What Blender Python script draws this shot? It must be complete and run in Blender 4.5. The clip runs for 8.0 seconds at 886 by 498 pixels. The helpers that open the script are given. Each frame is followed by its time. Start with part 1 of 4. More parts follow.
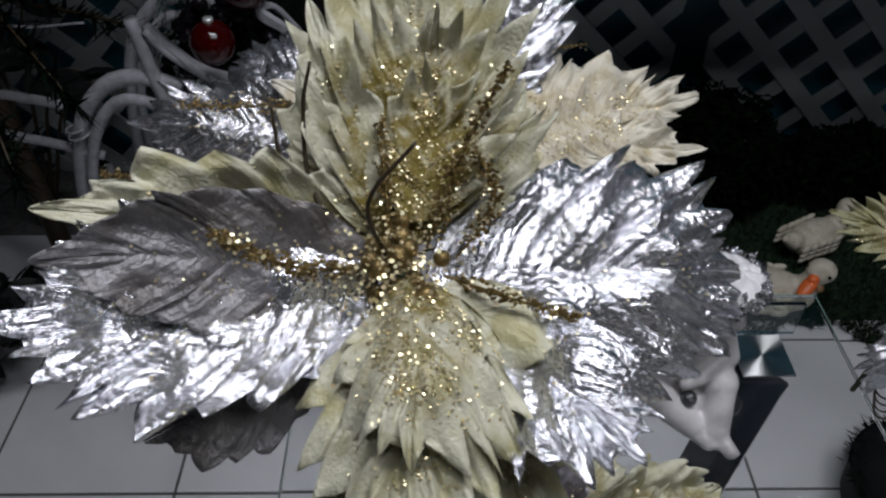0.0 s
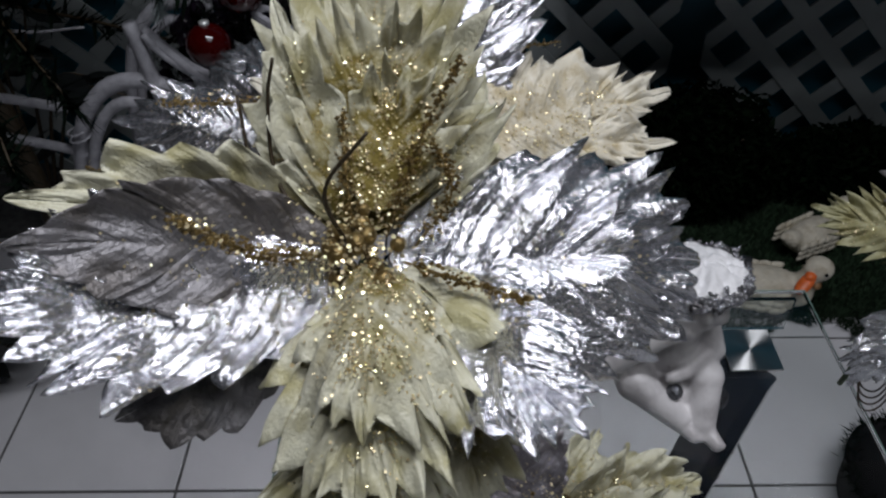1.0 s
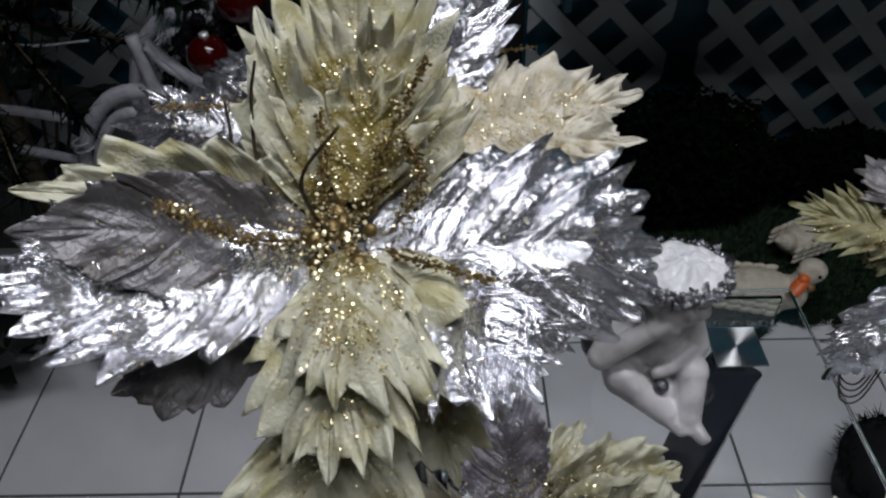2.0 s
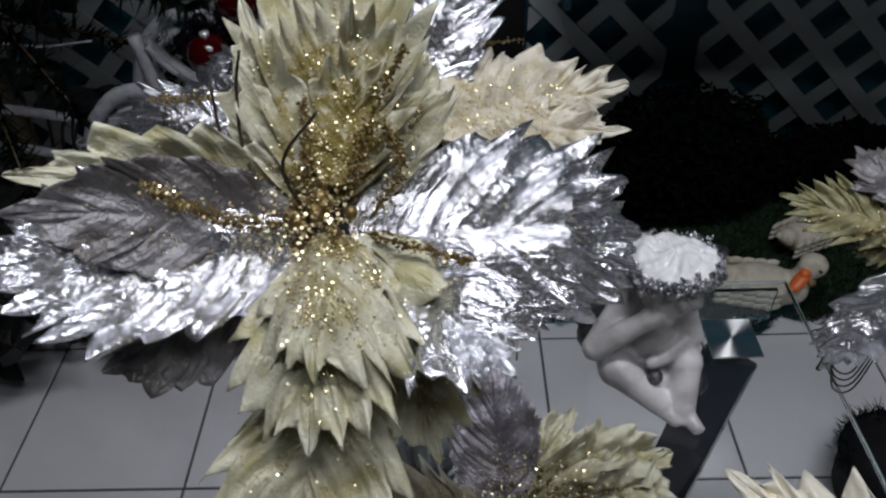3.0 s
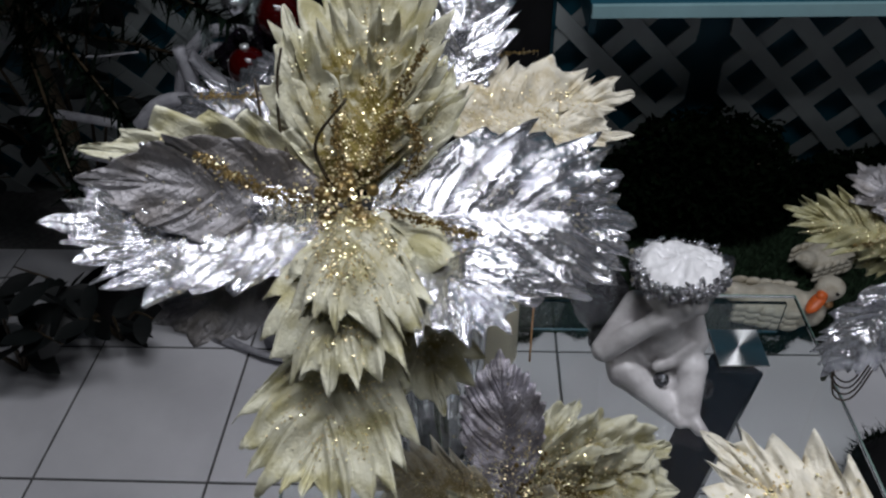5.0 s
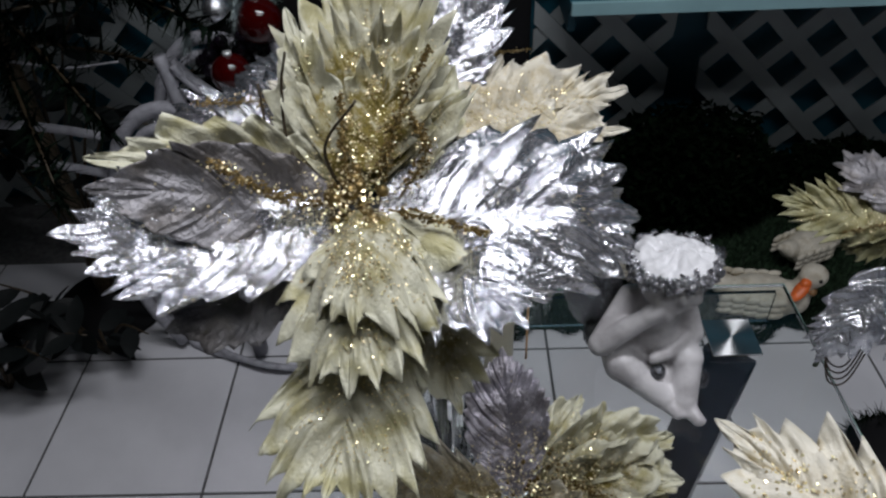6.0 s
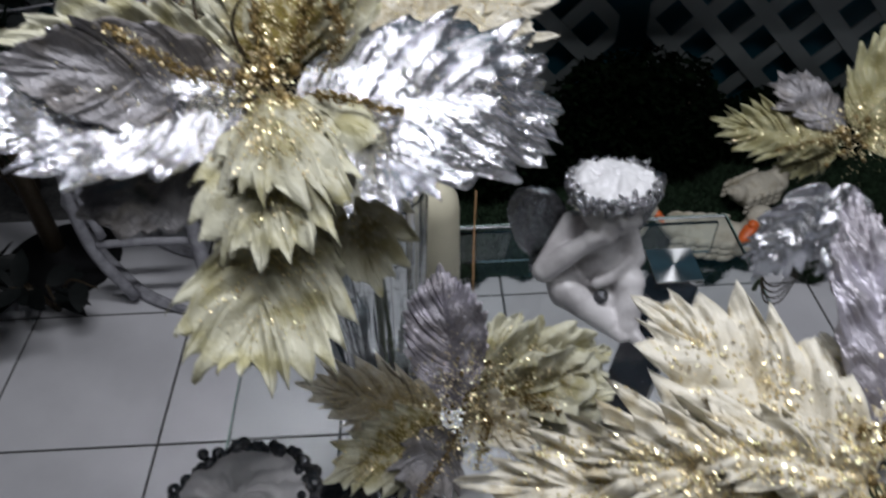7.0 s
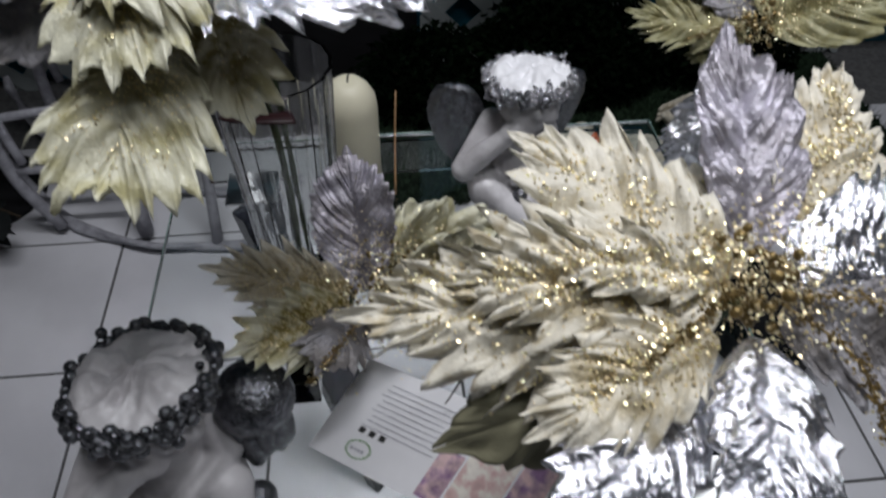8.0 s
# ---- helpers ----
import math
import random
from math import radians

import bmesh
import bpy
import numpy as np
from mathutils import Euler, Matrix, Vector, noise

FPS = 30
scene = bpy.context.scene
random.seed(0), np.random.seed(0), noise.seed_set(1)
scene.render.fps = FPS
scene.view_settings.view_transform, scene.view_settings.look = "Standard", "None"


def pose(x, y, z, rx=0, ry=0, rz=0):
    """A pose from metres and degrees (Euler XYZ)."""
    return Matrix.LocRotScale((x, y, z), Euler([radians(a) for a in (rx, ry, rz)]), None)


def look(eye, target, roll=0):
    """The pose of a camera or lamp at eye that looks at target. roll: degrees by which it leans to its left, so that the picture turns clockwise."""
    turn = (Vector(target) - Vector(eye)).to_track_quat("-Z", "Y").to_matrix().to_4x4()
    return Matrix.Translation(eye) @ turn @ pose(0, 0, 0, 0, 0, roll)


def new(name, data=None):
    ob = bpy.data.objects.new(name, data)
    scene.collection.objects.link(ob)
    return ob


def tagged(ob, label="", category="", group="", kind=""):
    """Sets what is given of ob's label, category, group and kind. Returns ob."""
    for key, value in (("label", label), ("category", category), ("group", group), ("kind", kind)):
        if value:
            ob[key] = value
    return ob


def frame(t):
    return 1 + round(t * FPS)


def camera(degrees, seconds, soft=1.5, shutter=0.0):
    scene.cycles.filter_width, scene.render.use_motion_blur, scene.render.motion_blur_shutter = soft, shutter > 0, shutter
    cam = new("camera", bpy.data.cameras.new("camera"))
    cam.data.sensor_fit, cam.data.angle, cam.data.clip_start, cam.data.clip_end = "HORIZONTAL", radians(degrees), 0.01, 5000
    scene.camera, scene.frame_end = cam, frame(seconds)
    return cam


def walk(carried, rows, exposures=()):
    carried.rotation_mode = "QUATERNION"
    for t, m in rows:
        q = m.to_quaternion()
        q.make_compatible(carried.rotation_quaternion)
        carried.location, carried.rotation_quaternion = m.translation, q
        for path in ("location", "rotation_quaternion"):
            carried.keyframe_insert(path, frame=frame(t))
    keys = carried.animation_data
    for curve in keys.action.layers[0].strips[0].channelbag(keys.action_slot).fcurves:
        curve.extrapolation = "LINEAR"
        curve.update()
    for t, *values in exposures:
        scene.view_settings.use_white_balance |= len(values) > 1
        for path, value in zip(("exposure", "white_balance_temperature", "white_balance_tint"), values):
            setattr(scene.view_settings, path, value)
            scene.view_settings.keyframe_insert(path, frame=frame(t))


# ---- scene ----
cam = camera(61.2, 8.0, soft=2.3, shutter=0.5)
PATH = [
    (0, (0.111, -0.052, 1.172), (0.135, 1.412, -0.191), 0.5),
    (0.5, (0.121, -0.056, 1.173), (0.139, 1.406, -0.192), 0.1),
    (1, (0.131, -0.066, 1.176), (0.133, 1.403, -0.181), -0.4),
    (1.5, (0.139, -0.082, 1.184), (0.133, 1.405, -0.154), -0.9),
    (3, (0.159, -0.105, 1.185), (0.126, 1.385, -0.148), -2.1),
    (3.5, (0.167, -0.119, 1.185), (0.106, 1.376, -0.143), -2.3),
    (4, (0.181, -0.135, 1.185), (0.081, 1.361, -0.138), -2.8),
    (4.5, (0.183, -0.156, 1.195), (0.035, 1.355, -0.107), -3.4),
    (4.7, (0.178, -0.154, 1.197), (0.056, 1.371, -0.091), -2.4),
    (6, (0.152, -0.156, 1.197), (0.104, 1.377, -0.087), -2.7),
    (6.5, (0.163, -0.168, 1.19), (0.156, 1.345, -0.119), -1.6),
    (7, (0.175, -0.185, 1.162), (0.215, 1.292, -0.186), -1.6),
    (7.5, (0.197, -0.208, 1.137), (0.334, 1.233, -0.244), -0.2),
    (8, (0.213, -0.227, 1.117), (0.362, 1.153, -0.323), 0.7),
]
walk(cam, [(t, look(eye, target, roll)) for t, eye, target, roll in PATH],
     exposures=((0, -0.50), (3.0, -0.44), (4.7, -0.36), (6.0, -0.26), (7.0, -0.12), (8.0, -0.08)))

# ---- light ----
world = bpy.data.worlds.new("world")
scene.world = world
world.use_nodes = True
world.node_tree.nodes["Background"].inputs[0].default_value = (0.6, 0.7, 1.0, 1)
world.node_tree.nodes["Background"].inputs[1].default_value = 0.004


def area_lamp(name, eye, target, sx, sy, watts, colour):
    d = bpy.data.lights.new(name, "AREA")
    d.shape, d.size, d.size_y, d.energy, d.color = "RECTANGLE", sx, sy, watts, colour
    ob = new(name, d)
    ob.matrix_world = look(eye, target)
    return ob


area_lamp("unseen_tube_light", (0.40, 0.22, 2.42), (0.40, 0.22, 0), 1.2, 0.14, 25, (0.93, 0.94, 1.0))
# Added fill lamp with no known source; lifts the lower petal fronts.
area_lamp("unseen_tube_light", (0.60, -0.45, 2.42), (0.60, -0.45, 0), 1.2, 0.14, 8.0, (0.93, 0.95, 1.0))


# ---- materials ----
def material(name, colour, rough=0.5, metal=0.0, vary=0.15, scale=30.0, bump=0.0, bump_scale=200.0, island=0.0, second=None, mix_scale=20.0, sheen=0.0, coat=0.0, translucent=0.0, spec=0.5, mix_at=0.5, vein=None, dust=None):
    m = bpy.data.materials.new(name)
    m.use_nodes = True
    nt = m.node_tree
    n, l = nt.nodes, nt.links
    b = n["Principled BSDF"]
    b.inputs["Roughness"].default_value = rough
    b.inputs["Metallic"].default_value = metal
    b.inputs["Sheen Weight"].default_value = sheen
    b.inputs["Coat Weight"].default_value = coat
    b.inputs["Specular IOR Level"].default_value = spec
    tc = n.new("ShaderNodeTexCoord")
    nz = n.new("ShaderNodeTexNoise")
    nz.inputs["Scale"].default_value = scale
    nz.inputs["Detail"].default_value = 6
    l.new(tc.outputs["Object"], nz.inputs["Vector"])
    rm = n.new("ShaderNodeMapRange")
    rm.inputs["From Min"].default_value, rm.inputs["From Max"].default_value = 0.3, 0.7
    rm.inputs["To Min"].default_value, rm.inputs["To Max"].default_value = 1 - vary, 1 + vary
    l.new(nz.outputs["Fac"], rm.inputs["Value"])
    hsv = n.new("ShaderNodeHueSaturation")
    hsv.inputs["Color"].default_value = (*colour, 1)
    if second:
        n2 = n.new("ShaderNodeTexNoise")
        n2.inputs["Scale"].default_value, n2.inputs["Detail"].default_value = mix_scale, 5
        l.new(tc.outputs["Object"], n2.inputs["Vector"])
        r2 = n.new("ShaderNodeMapRange")
        r2.inputs["From Min"].default_value, r2.inputs["From Max"].default_value = mix_at - 0.08, mix_at + 0.08
        l.new(n2.outputs["Fac"], r2.inputs["Value"])
        mx = n.new("ShaderNodeMix")
        mx.data_type = "RGBA"
        mx.inputs["A"].default_value, mx.inputs["B"].default_value = (*colour, 1), (*second, 1)
        l.new(r2.outputs["Result"], mx.inputs["Factor"])
        l.new(mx.outputs["Result"], hsv.inputs["Color"])
    l.new(rm.outputs["Result"], hsv.inputs["Value"])
    last = hsv.outputs["Color"]
    if island:
        geo = n.new("ShaderNodeNewGeometry")
        ri = n.new("ShaderNodeMapRange")
        ri.inputs["To Min"].default_value, ri.inputs["To Max"].default_value = 1 - island, 1 + island
        l.new(geo.outputs["Random Per Island"], ri.inputs["Value"])
        h2 = n.new("ShaderNodeHueSaturation")
        l.new(last, h2.inputs["Color"])
        l.new(ri.outputs["Result"], h2.inputs["Value"])
        last = h2.outputs["Color"]
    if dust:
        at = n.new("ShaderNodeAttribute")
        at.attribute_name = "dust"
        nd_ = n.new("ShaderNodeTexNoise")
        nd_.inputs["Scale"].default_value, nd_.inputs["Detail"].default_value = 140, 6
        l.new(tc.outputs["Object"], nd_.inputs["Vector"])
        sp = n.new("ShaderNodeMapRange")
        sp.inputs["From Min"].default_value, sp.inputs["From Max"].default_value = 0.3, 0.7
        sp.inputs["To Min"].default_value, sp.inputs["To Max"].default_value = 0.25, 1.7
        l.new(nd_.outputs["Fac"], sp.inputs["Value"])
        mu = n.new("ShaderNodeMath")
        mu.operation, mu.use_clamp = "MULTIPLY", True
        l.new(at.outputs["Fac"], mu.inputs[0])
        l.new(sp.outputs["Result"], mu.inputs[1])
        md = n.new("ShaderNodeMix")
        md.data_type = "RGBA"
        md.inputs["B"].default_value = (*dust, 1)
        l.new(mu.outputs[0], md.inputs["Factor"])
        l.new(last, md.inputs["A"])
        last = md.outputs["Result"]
    l.new(last, b.inputs["Base Color"])
    if bump:
        nb = n.new("ShaderNodeTexNoise")
        nb.inputs["Scale"].default_value, nb.inputs["Detail"].default_value = bump_scale, 4
        l.new(tc.outputs["Object"], nb.inputs["Vector"])
        height = nb.outputs["Fac"]
        if vein:
            mp = n.new("ShaderNodeMapping")
            mp.inputs["Scale"].default_value = (vein[0], vein[1], 1)
            l.new(tc.outputs["UV"], mp.inputs["Vector"])
            nv = n.new("ShaderNodeTexNoise")
            nv.inputs["Scale"].default_value, nv.inputs["Detail"].default_value, nv.inputs["Distortion"].default_value = 1.0, 3, 0.6
            l.new(mp.outputs["Vector"], nv.inputs["Vector"])
            ad = n.new("ShaderNodeMath")
            ad.operation = "MULTIPLY_ADD"
            ad.inputs[1].default_value = vein[2]
            l.new(nv.outputs["Fac"], ad.inputs[0])
            l.new(nb.outputs["Fac"], ad.inputs[2])
            height = ad.outputs[0]
        bp = n.new("ShaderNodeBump")
        bp.inputs["Strength"].default_value, bp.inputs["Distance"].default_value = bump, 0.6 / bump_scale
        l.new(height, bp.inputs["Height"])
        l.new(bp.outputs["Normal"], b.inputs["Normal"])
    if translucent:
        tr = n.new("ShaderNodeBsdfTranslucent")
        l.new(last, tr.inputs["Color"])
        ms = n.new("ShaderNodeMixShader")
        ms.inputs["Fac"].default_value = translucent
        l.new(b.outputs["BSDF"], ms.inputs[1])
        l.new(tr.outputs["BSDF"], ms.inputs[2])
        l.new(ms.outputs["Shader"], n["Material Output"].inputs["Surface"])
    return m


def glass_material(name, colour, rough=0.0, ior=1.45):
    m = bpy.data.materials.new(name)
    m.use_nodes = True
    b = m.node_tree.nodes["Principled BSDF"]
    b.inputs["Base Color"].default_value = (*colour, 1)
    b.inputs["Transmission Weight"].default_value = 1
    b.inputs["Roughness"].default_value = rough
    b.inputs["IOR"].default_value = ior
    return m


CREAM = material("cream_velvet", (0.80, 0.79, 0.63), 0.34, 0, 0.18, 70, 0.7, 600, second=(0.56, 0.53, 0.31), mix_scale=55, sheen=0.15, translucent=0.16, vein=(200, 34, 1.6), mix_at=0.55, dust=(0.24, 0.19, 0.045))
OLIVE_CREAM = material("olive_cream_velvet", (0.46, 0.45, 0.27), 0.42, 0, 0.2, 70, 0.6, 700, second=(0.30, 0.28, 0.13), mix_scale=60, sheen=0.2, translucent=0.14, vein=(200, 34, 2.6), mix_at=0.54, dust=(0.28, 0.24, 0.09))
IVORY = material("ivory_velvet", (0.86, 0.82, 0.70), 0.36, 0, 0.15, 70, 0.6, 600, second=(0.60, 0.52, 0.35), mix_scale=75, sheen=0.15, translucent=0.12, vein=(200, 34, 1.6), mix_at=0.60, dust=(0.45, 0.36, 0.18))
SILVER = material("silver_lame", (0.84, 0.85, 0.90), 0.23, 0.95, 0.15, 60, 0.9, 300, vein=(170, 40, 0.9))
# Also gives the folded silver petal's upper half its painted shade.
PEWTER = material("grey_lame", (0.27, 0.262, 0.275), 0.46, 0.40, 0.25, 60, 0.9, 300, second=(0.20, 0.185, 0.18), mix_scale=40, vein=(190, 40, 0.8))
LILAC = material("lilac_silver_lame", (0.50, 0.48, 0.54), 0.36, 0.6, 0.3, 60, 1.0, 330, second=(0.36, 0.34, 0.37), mix_scale=45, vein=(190, 40, 1.2))
OLIVE = material("olive_underside", (0.20, 0.19, 0.12), 0.7, 0, 0.2, 60, 0.3, 700)
GOLD = material("gold_glitter", (1.0, 0.84, 0.52), 0.32, 0.75, 0.2, 400, island=0.35)
GOLD_DARK = material("old_gold_beads", (0.28, 0.20, 0.08), 0.3, 0.7, 0.3, 300, 0.8, 900, island=0.35)
WIRE = material("brown_wire", (0.05, 0.036, 0.02), 0.5, 0.3, 0.2, 200)
TILE = material("white_glazed_tile", (0.66, 0.66, 0.69), 0.22, 0, 0.05, 6, 0.02, 60, second=(0.60, 0.60, 0.63), mix_scale=4)
GROUT = material("grey_grout", (0.10, 0.10, 0.10), 0.9, 0, 0.3, 80, 0.3, 300)
LATTICE = material("grey_painted_slats", (0.29, 0.32, 0.32), 0.55, 0, 0.1, 12, 0.15, 120)
TEAL = material("teal_painted_wall", (0.010, 0.095, 0.140), 0.55, 0, 0.15, 5, 0.1, 60)
LEDGE = material("pale_teal_paint", (0.25, 0.42, 0.45), 0.4, 0, 0.1, 10)
BLACK = material("black_panel", (0.006, 0.006, 0.007), 0.7, 0, 0.3, 12, 0.1, 90, spec=0.2)
PLASTER = material("painted_plaster", (0.07, 0.075, 0.08), 0.8, 0, 0.06, 4, 0.1, 80)
CEIL = material("ceiling_paint", (0.22, 0.22, 0.23), 0.9, 0, 0.04, 3, 0.1, 80)
GLASS = glass_material("clear_green_glass", (0.97, 1.0, 0.985))
CRYSTAL = glass_material("clear_vase_glass", (0.97, 0.98, 0.98), 0.02, 1.5)
GLASS_EDGE = material("glass_edge", (0.22, 0.34, 0.30), 0.15, 0, 0.1, 30)
BLACK_GLASS = material("black_lacquer", (0.012, 0.013, 0.018), 0.06, 0, 0.2, 20, coat=0.5)
STEEL = material("brushed_steel", (0.82, 0.85, 0.84), 0.36, 0.65, 0.06, 60, 0.06, 600)
SPUN_STEEL = material("spun_steel", (0.90, 0.91, 0.91), 0.40, 1.0, 0.05, 60, 0.03, 600)
for nd in SPUN_STEEL.node_tree.nodes:
    if nd.type == "BSDF_PRINCIPLED":
        ring = SPUN_STEEL.node_tree.nodes.new("ShaderNodeTangent")
        ring.direction_type = "RADIAL"
        ring.axis = "Z"
        nd.inputs["Anisotropic"].default_value = 0.97
        nd.inputs["Anisotropic Rotation"].default_value = 0.25
        SPUN_STEEL.node_tree.links.new(ring.outputs[0], nd.inputs["Tangent"])
MARBLE = material("white_resin", (0.74, 0.72, 0.73), 0.34, 0, 0.08, 40, 0.12, 160, second=(0.50, 0.48, 0.49), mix_scale=28, mix_at=0.56)
FROST = material("frosted_white_glitter", (0.88, 0.88, 0.90), 0.45, 0.0, 0.06, 200, 0.7, 600)
DARK_SILVER = material("antique_silver_glitter", (0.15, 0.155, 0.17), 0.25, 0.85, 0.5, 160, 1.0, 230)
WREATH = material("silver_glitter_wreath", (0.50, 0.50, 0.53), 0.25, 0.85, 0.3, 160, 0.8, 420, island=0.6)
WAX = material("ivory_wax", (0.80, 0.76, 0.58), 0.45, 0, 0.05, 25, translucent=0.1)
DUCK = material("cream_resin_feathers", (0.62, 0.58, 0.48), 0.6, 0, 0.12, 50, 0.6, 130, second=(0.48, 0.43, 0.33), mix_scale=45, mix_at=0.58)
BEAK = material("orange_beak", (0.75, 0.15, 0.03), 0.4, 0, 0.1, 80)
EYE = material("black_bead", (0.01, 0.01, 0.01), 0.1)
RIBBON = material("brown_bow", (0.22, 0.12, 0.05), 0.5, 0, 0.2, 90)
WICKER = material("whitewashed_rattan", (0.32, 0.32, 0.35), 0.65, 0, 0.25, 60, 0.5, 220)
RED = material("red_bauble", (0.035, 0.0006, 0.0006), 0.07, 0.0, 0.06, 40)
BERRY = material("dark_berry", (0.012, 0.008, 0.014), 0.12, 0, 0.2, 60)
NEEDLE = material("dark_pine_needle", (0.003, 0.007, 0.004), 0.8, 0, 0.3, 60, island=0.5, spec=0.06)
FROSTED_NEEDLE = material("frosted_needle", (0.35, 0.42, 0.42), 0.5, 0, 0.3, 90, island=0.4)
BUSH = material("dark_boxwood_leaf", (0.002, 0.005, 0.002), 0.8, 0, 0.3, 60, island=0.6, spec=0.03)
TURF = material("artificial_turf", (0.012, 0.024, 0.012), 0.7, 0, 0.3, 60, island=0.6, spec=0.2)
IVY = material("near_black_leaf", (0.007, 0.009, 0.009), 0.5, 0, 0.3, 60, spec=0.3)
CARD = material("white_card", (0.88, 0.88, 0.90), 0.4, 0, 0.03, 40)
INK = material("grey_print", (0.42, 0.42, 0.46), 0.6)
INK_DARK = material("black_print", (0.03, 0.03, 0.03), 0.6)
INK_GREEN = material("green_print", (0.12, 0.30, 0.08), 0.6)
PHOTO = material("purple_flower_print", (0.30, 0.18, 0.32), 0.35, 0, 0.3, 90, second=(0.75, 0.55, 0.55), mix_scale=70)
PHOTO_B = material("pink_flower_print", (0.80, 0.55, 0.52), 0.35, 0, 0.2, 90, second=(0.85, 0.80, 0.72), mix_scale=90)
STICK = material("bamboo_stick", (0.42, 0.25, 0.12), 0.6, 0, 0.2, 90)
STEM = material("wrapped_stem", (0.06, 0.09, 0.04), 0.7, 0, 0.2, 90)
RED_CLOTH = material("dark_red_ribbon", (0.02, 0.002, 0.003), 0.5, 0, 0.2, 60)
WHITE_METAL = material("white_enamel", (0.8, 0.8, 0.8), 0.4)


# ---- building helpers ----
def finish(name, bm, mats, parent=None, label="", smooth=True):
    me = bpy.data.meshes.new(name)
    bm.to_mesh(me)
    bm.free()
    for m in mats if isinstance(mats, (list, tuple)) else [mats]:
        me.materials.append(m)
    if smooth:
        me.polygons.foreach_set("use_smooth", [True] * len(me.polygons))
    ob = new(name, me)
    ob.parent = parent
    if label:
        tagged(ob, label)
    return ob


def part(name, bm, mat, parent, label="", smooth=True):
    return finish(name, bm, mat, parent, label, smooth)


def thing(name, place, label, category, group="", rz=0.0):
    ob = new(name)
    ob.matrix_world = pose(*place, 0, 0, rz)
    ob.empty_display_size = 0.02
    return tagged(ob, label, category, group)


def box(bm, x0, y0, z0, x1, y1, z1, bevel=0.0, m=None, mat=0):
    r = bmesh.ops.create_cube(bm, size=1)
    vs = r["verts"]
    for v in vs:
        v.co = Vector(((x0 + x1) / 2 + v.co.x * (x1 - x0), (y0 + y1) / 2 + v.co.y * (y1 - y0), (z0 + z1) / 2 + v.co.z * (z1 - z0)))
        if m:
            v.co = m @ v.co
    fs = {f for v in vs for f in v.link_faces}
    for f in fs:
        f.material_index = mat
    if bevel:
        es = list({e for v in vs for e in v.link_edges})
        for f in bmesh.ops.bevel(bm, geom=es, offset=bevel, segments=2, affect="EDGES", profile=0.5)["faces"]:
            f.material_index = mat


def ball(bm, place, r, seg=16, ring=10, mat=0, m=None):
    mm = Matrix.Translation(place) @ (m or Matrix()) @ Matrix.Diagonal((*(r if isinstance(r, (tuple, list)) else (r, r, r)), 1))
    poles = [bm.verts.new(mm @ Vector((0, 0, z))) for z in (1, -1)]
    rows = []
    for i in range(1, ring):
        a = math.pi * i / ring
        rows.append([bm.verts.new(mm @ Vector((math.sin(a) * math.cos(2 * math.pi * k / seg), math.sin(a) * math.sin(2 * math.pi * k / seg), math.cos(a)))) for k in range(seg)])
    for k in range(seg):
        n = (k + 1) % seg
        bm.faces.new((poles[0], rows[0][k], rows[0][n])).material_index = mat
        bm.faces.new((poles[1], rows[-1][n], rows[-1][k])).material_index = mat
        for x, y in zip(rows, rows[1:]):
            bm.faces.new((x[k], y[k], y[n], x[n])).material_index = mat


def spline(pts, n):
    pts = [Vector(p) for p in pts]
    q = [pts[0] * 2 - pts[1]] + pts + [pts[-1] * 2 - pts[-2]]
    out = []
    for i in range(n):
        u = i / (n - 1) * (len(pts) - 1)
        k = min(int(u), len(pts) - 2)
        f = u - k
        a, b, c, d = q[k:k + 4]
        out.append(0.5 * ((2 * b) + (c - a) * f + (2 * a - 5 * b + 4 * c - d) * f * f + (3 * b - a - 3 * c + d) * f ** 3))
    return out


def tube(bm, pts, r0, r1=None, n=14, seg=7, mat=0, flat=1.0):
    r1 = r0 if r1 is None else r1
    path = spline(pts, n)
    rings = []
    side = Vector((0.31, 0.2, 0.93))
    for i, p in enumerate(path):
        d = (path[min(i + 1, n - 1)] - path[max(i - 1, 0)]).normalized()
        a = d.cross(side).normalized()
        b = d.cross(a)
        r = r0 + (r1 - r0) * i / (n - 1)
        rings.append([bm.verts.new(p + a * math.cos(2 * math.pi * j / seg) * r + b * math.sin(2 * math.pi * j / seg) * r * flat) for j in range(seg)])
    for x, y in zip(rings, rings[1:]):
        for j in range(seg):
            bm.faces.new((x[j], x[(j + 1) % seg], y[(j + 1) % seg], y[j])).material_index = mat
    bm.faces.new(rings[0][::-1]).material_index = mat
    bm.faces.new(rings[-1]).material_index = mat


def lathe(bm, profile, place=(0, 0, 0), seg=32, mat=0):
    rings = [[bm.verts.new((place[0] + r * math.cos(2 * math.pi * j / seg), place[1] + r * math.sin(2 * math.pi * j / seg), place[2] + z)) for j in range(seg)] for r, z in profile]
    for x, y in zip(rings, rings[1:]):
        for j in range(seg):
            bm.faces.new((x[j], x[(j + 1) % seg], y[(j + 1) % seg], y[j])).material_index = mat
    bm.faces.new(rings[0][::-1]).material_index = mat
    bm.faces.new(rings[-1]).material_index = mat


# ---- petals ----
def frame_of(base, tip, normal):
    base, tip, normal = Vector(base), Vector(tip), Vector(normal)
    y = (tip - base).normalized()
    z = (normal - y * normal.dot(y)).normalized()
    x = y.cross(z)
    return Matrix(((x.x, y.x, z.x, base.x), (x.y, y.y, z.y, base.y), (x.z, y.z, z.z, base.z), (0, 0, 0, 1))), (tip - base).length


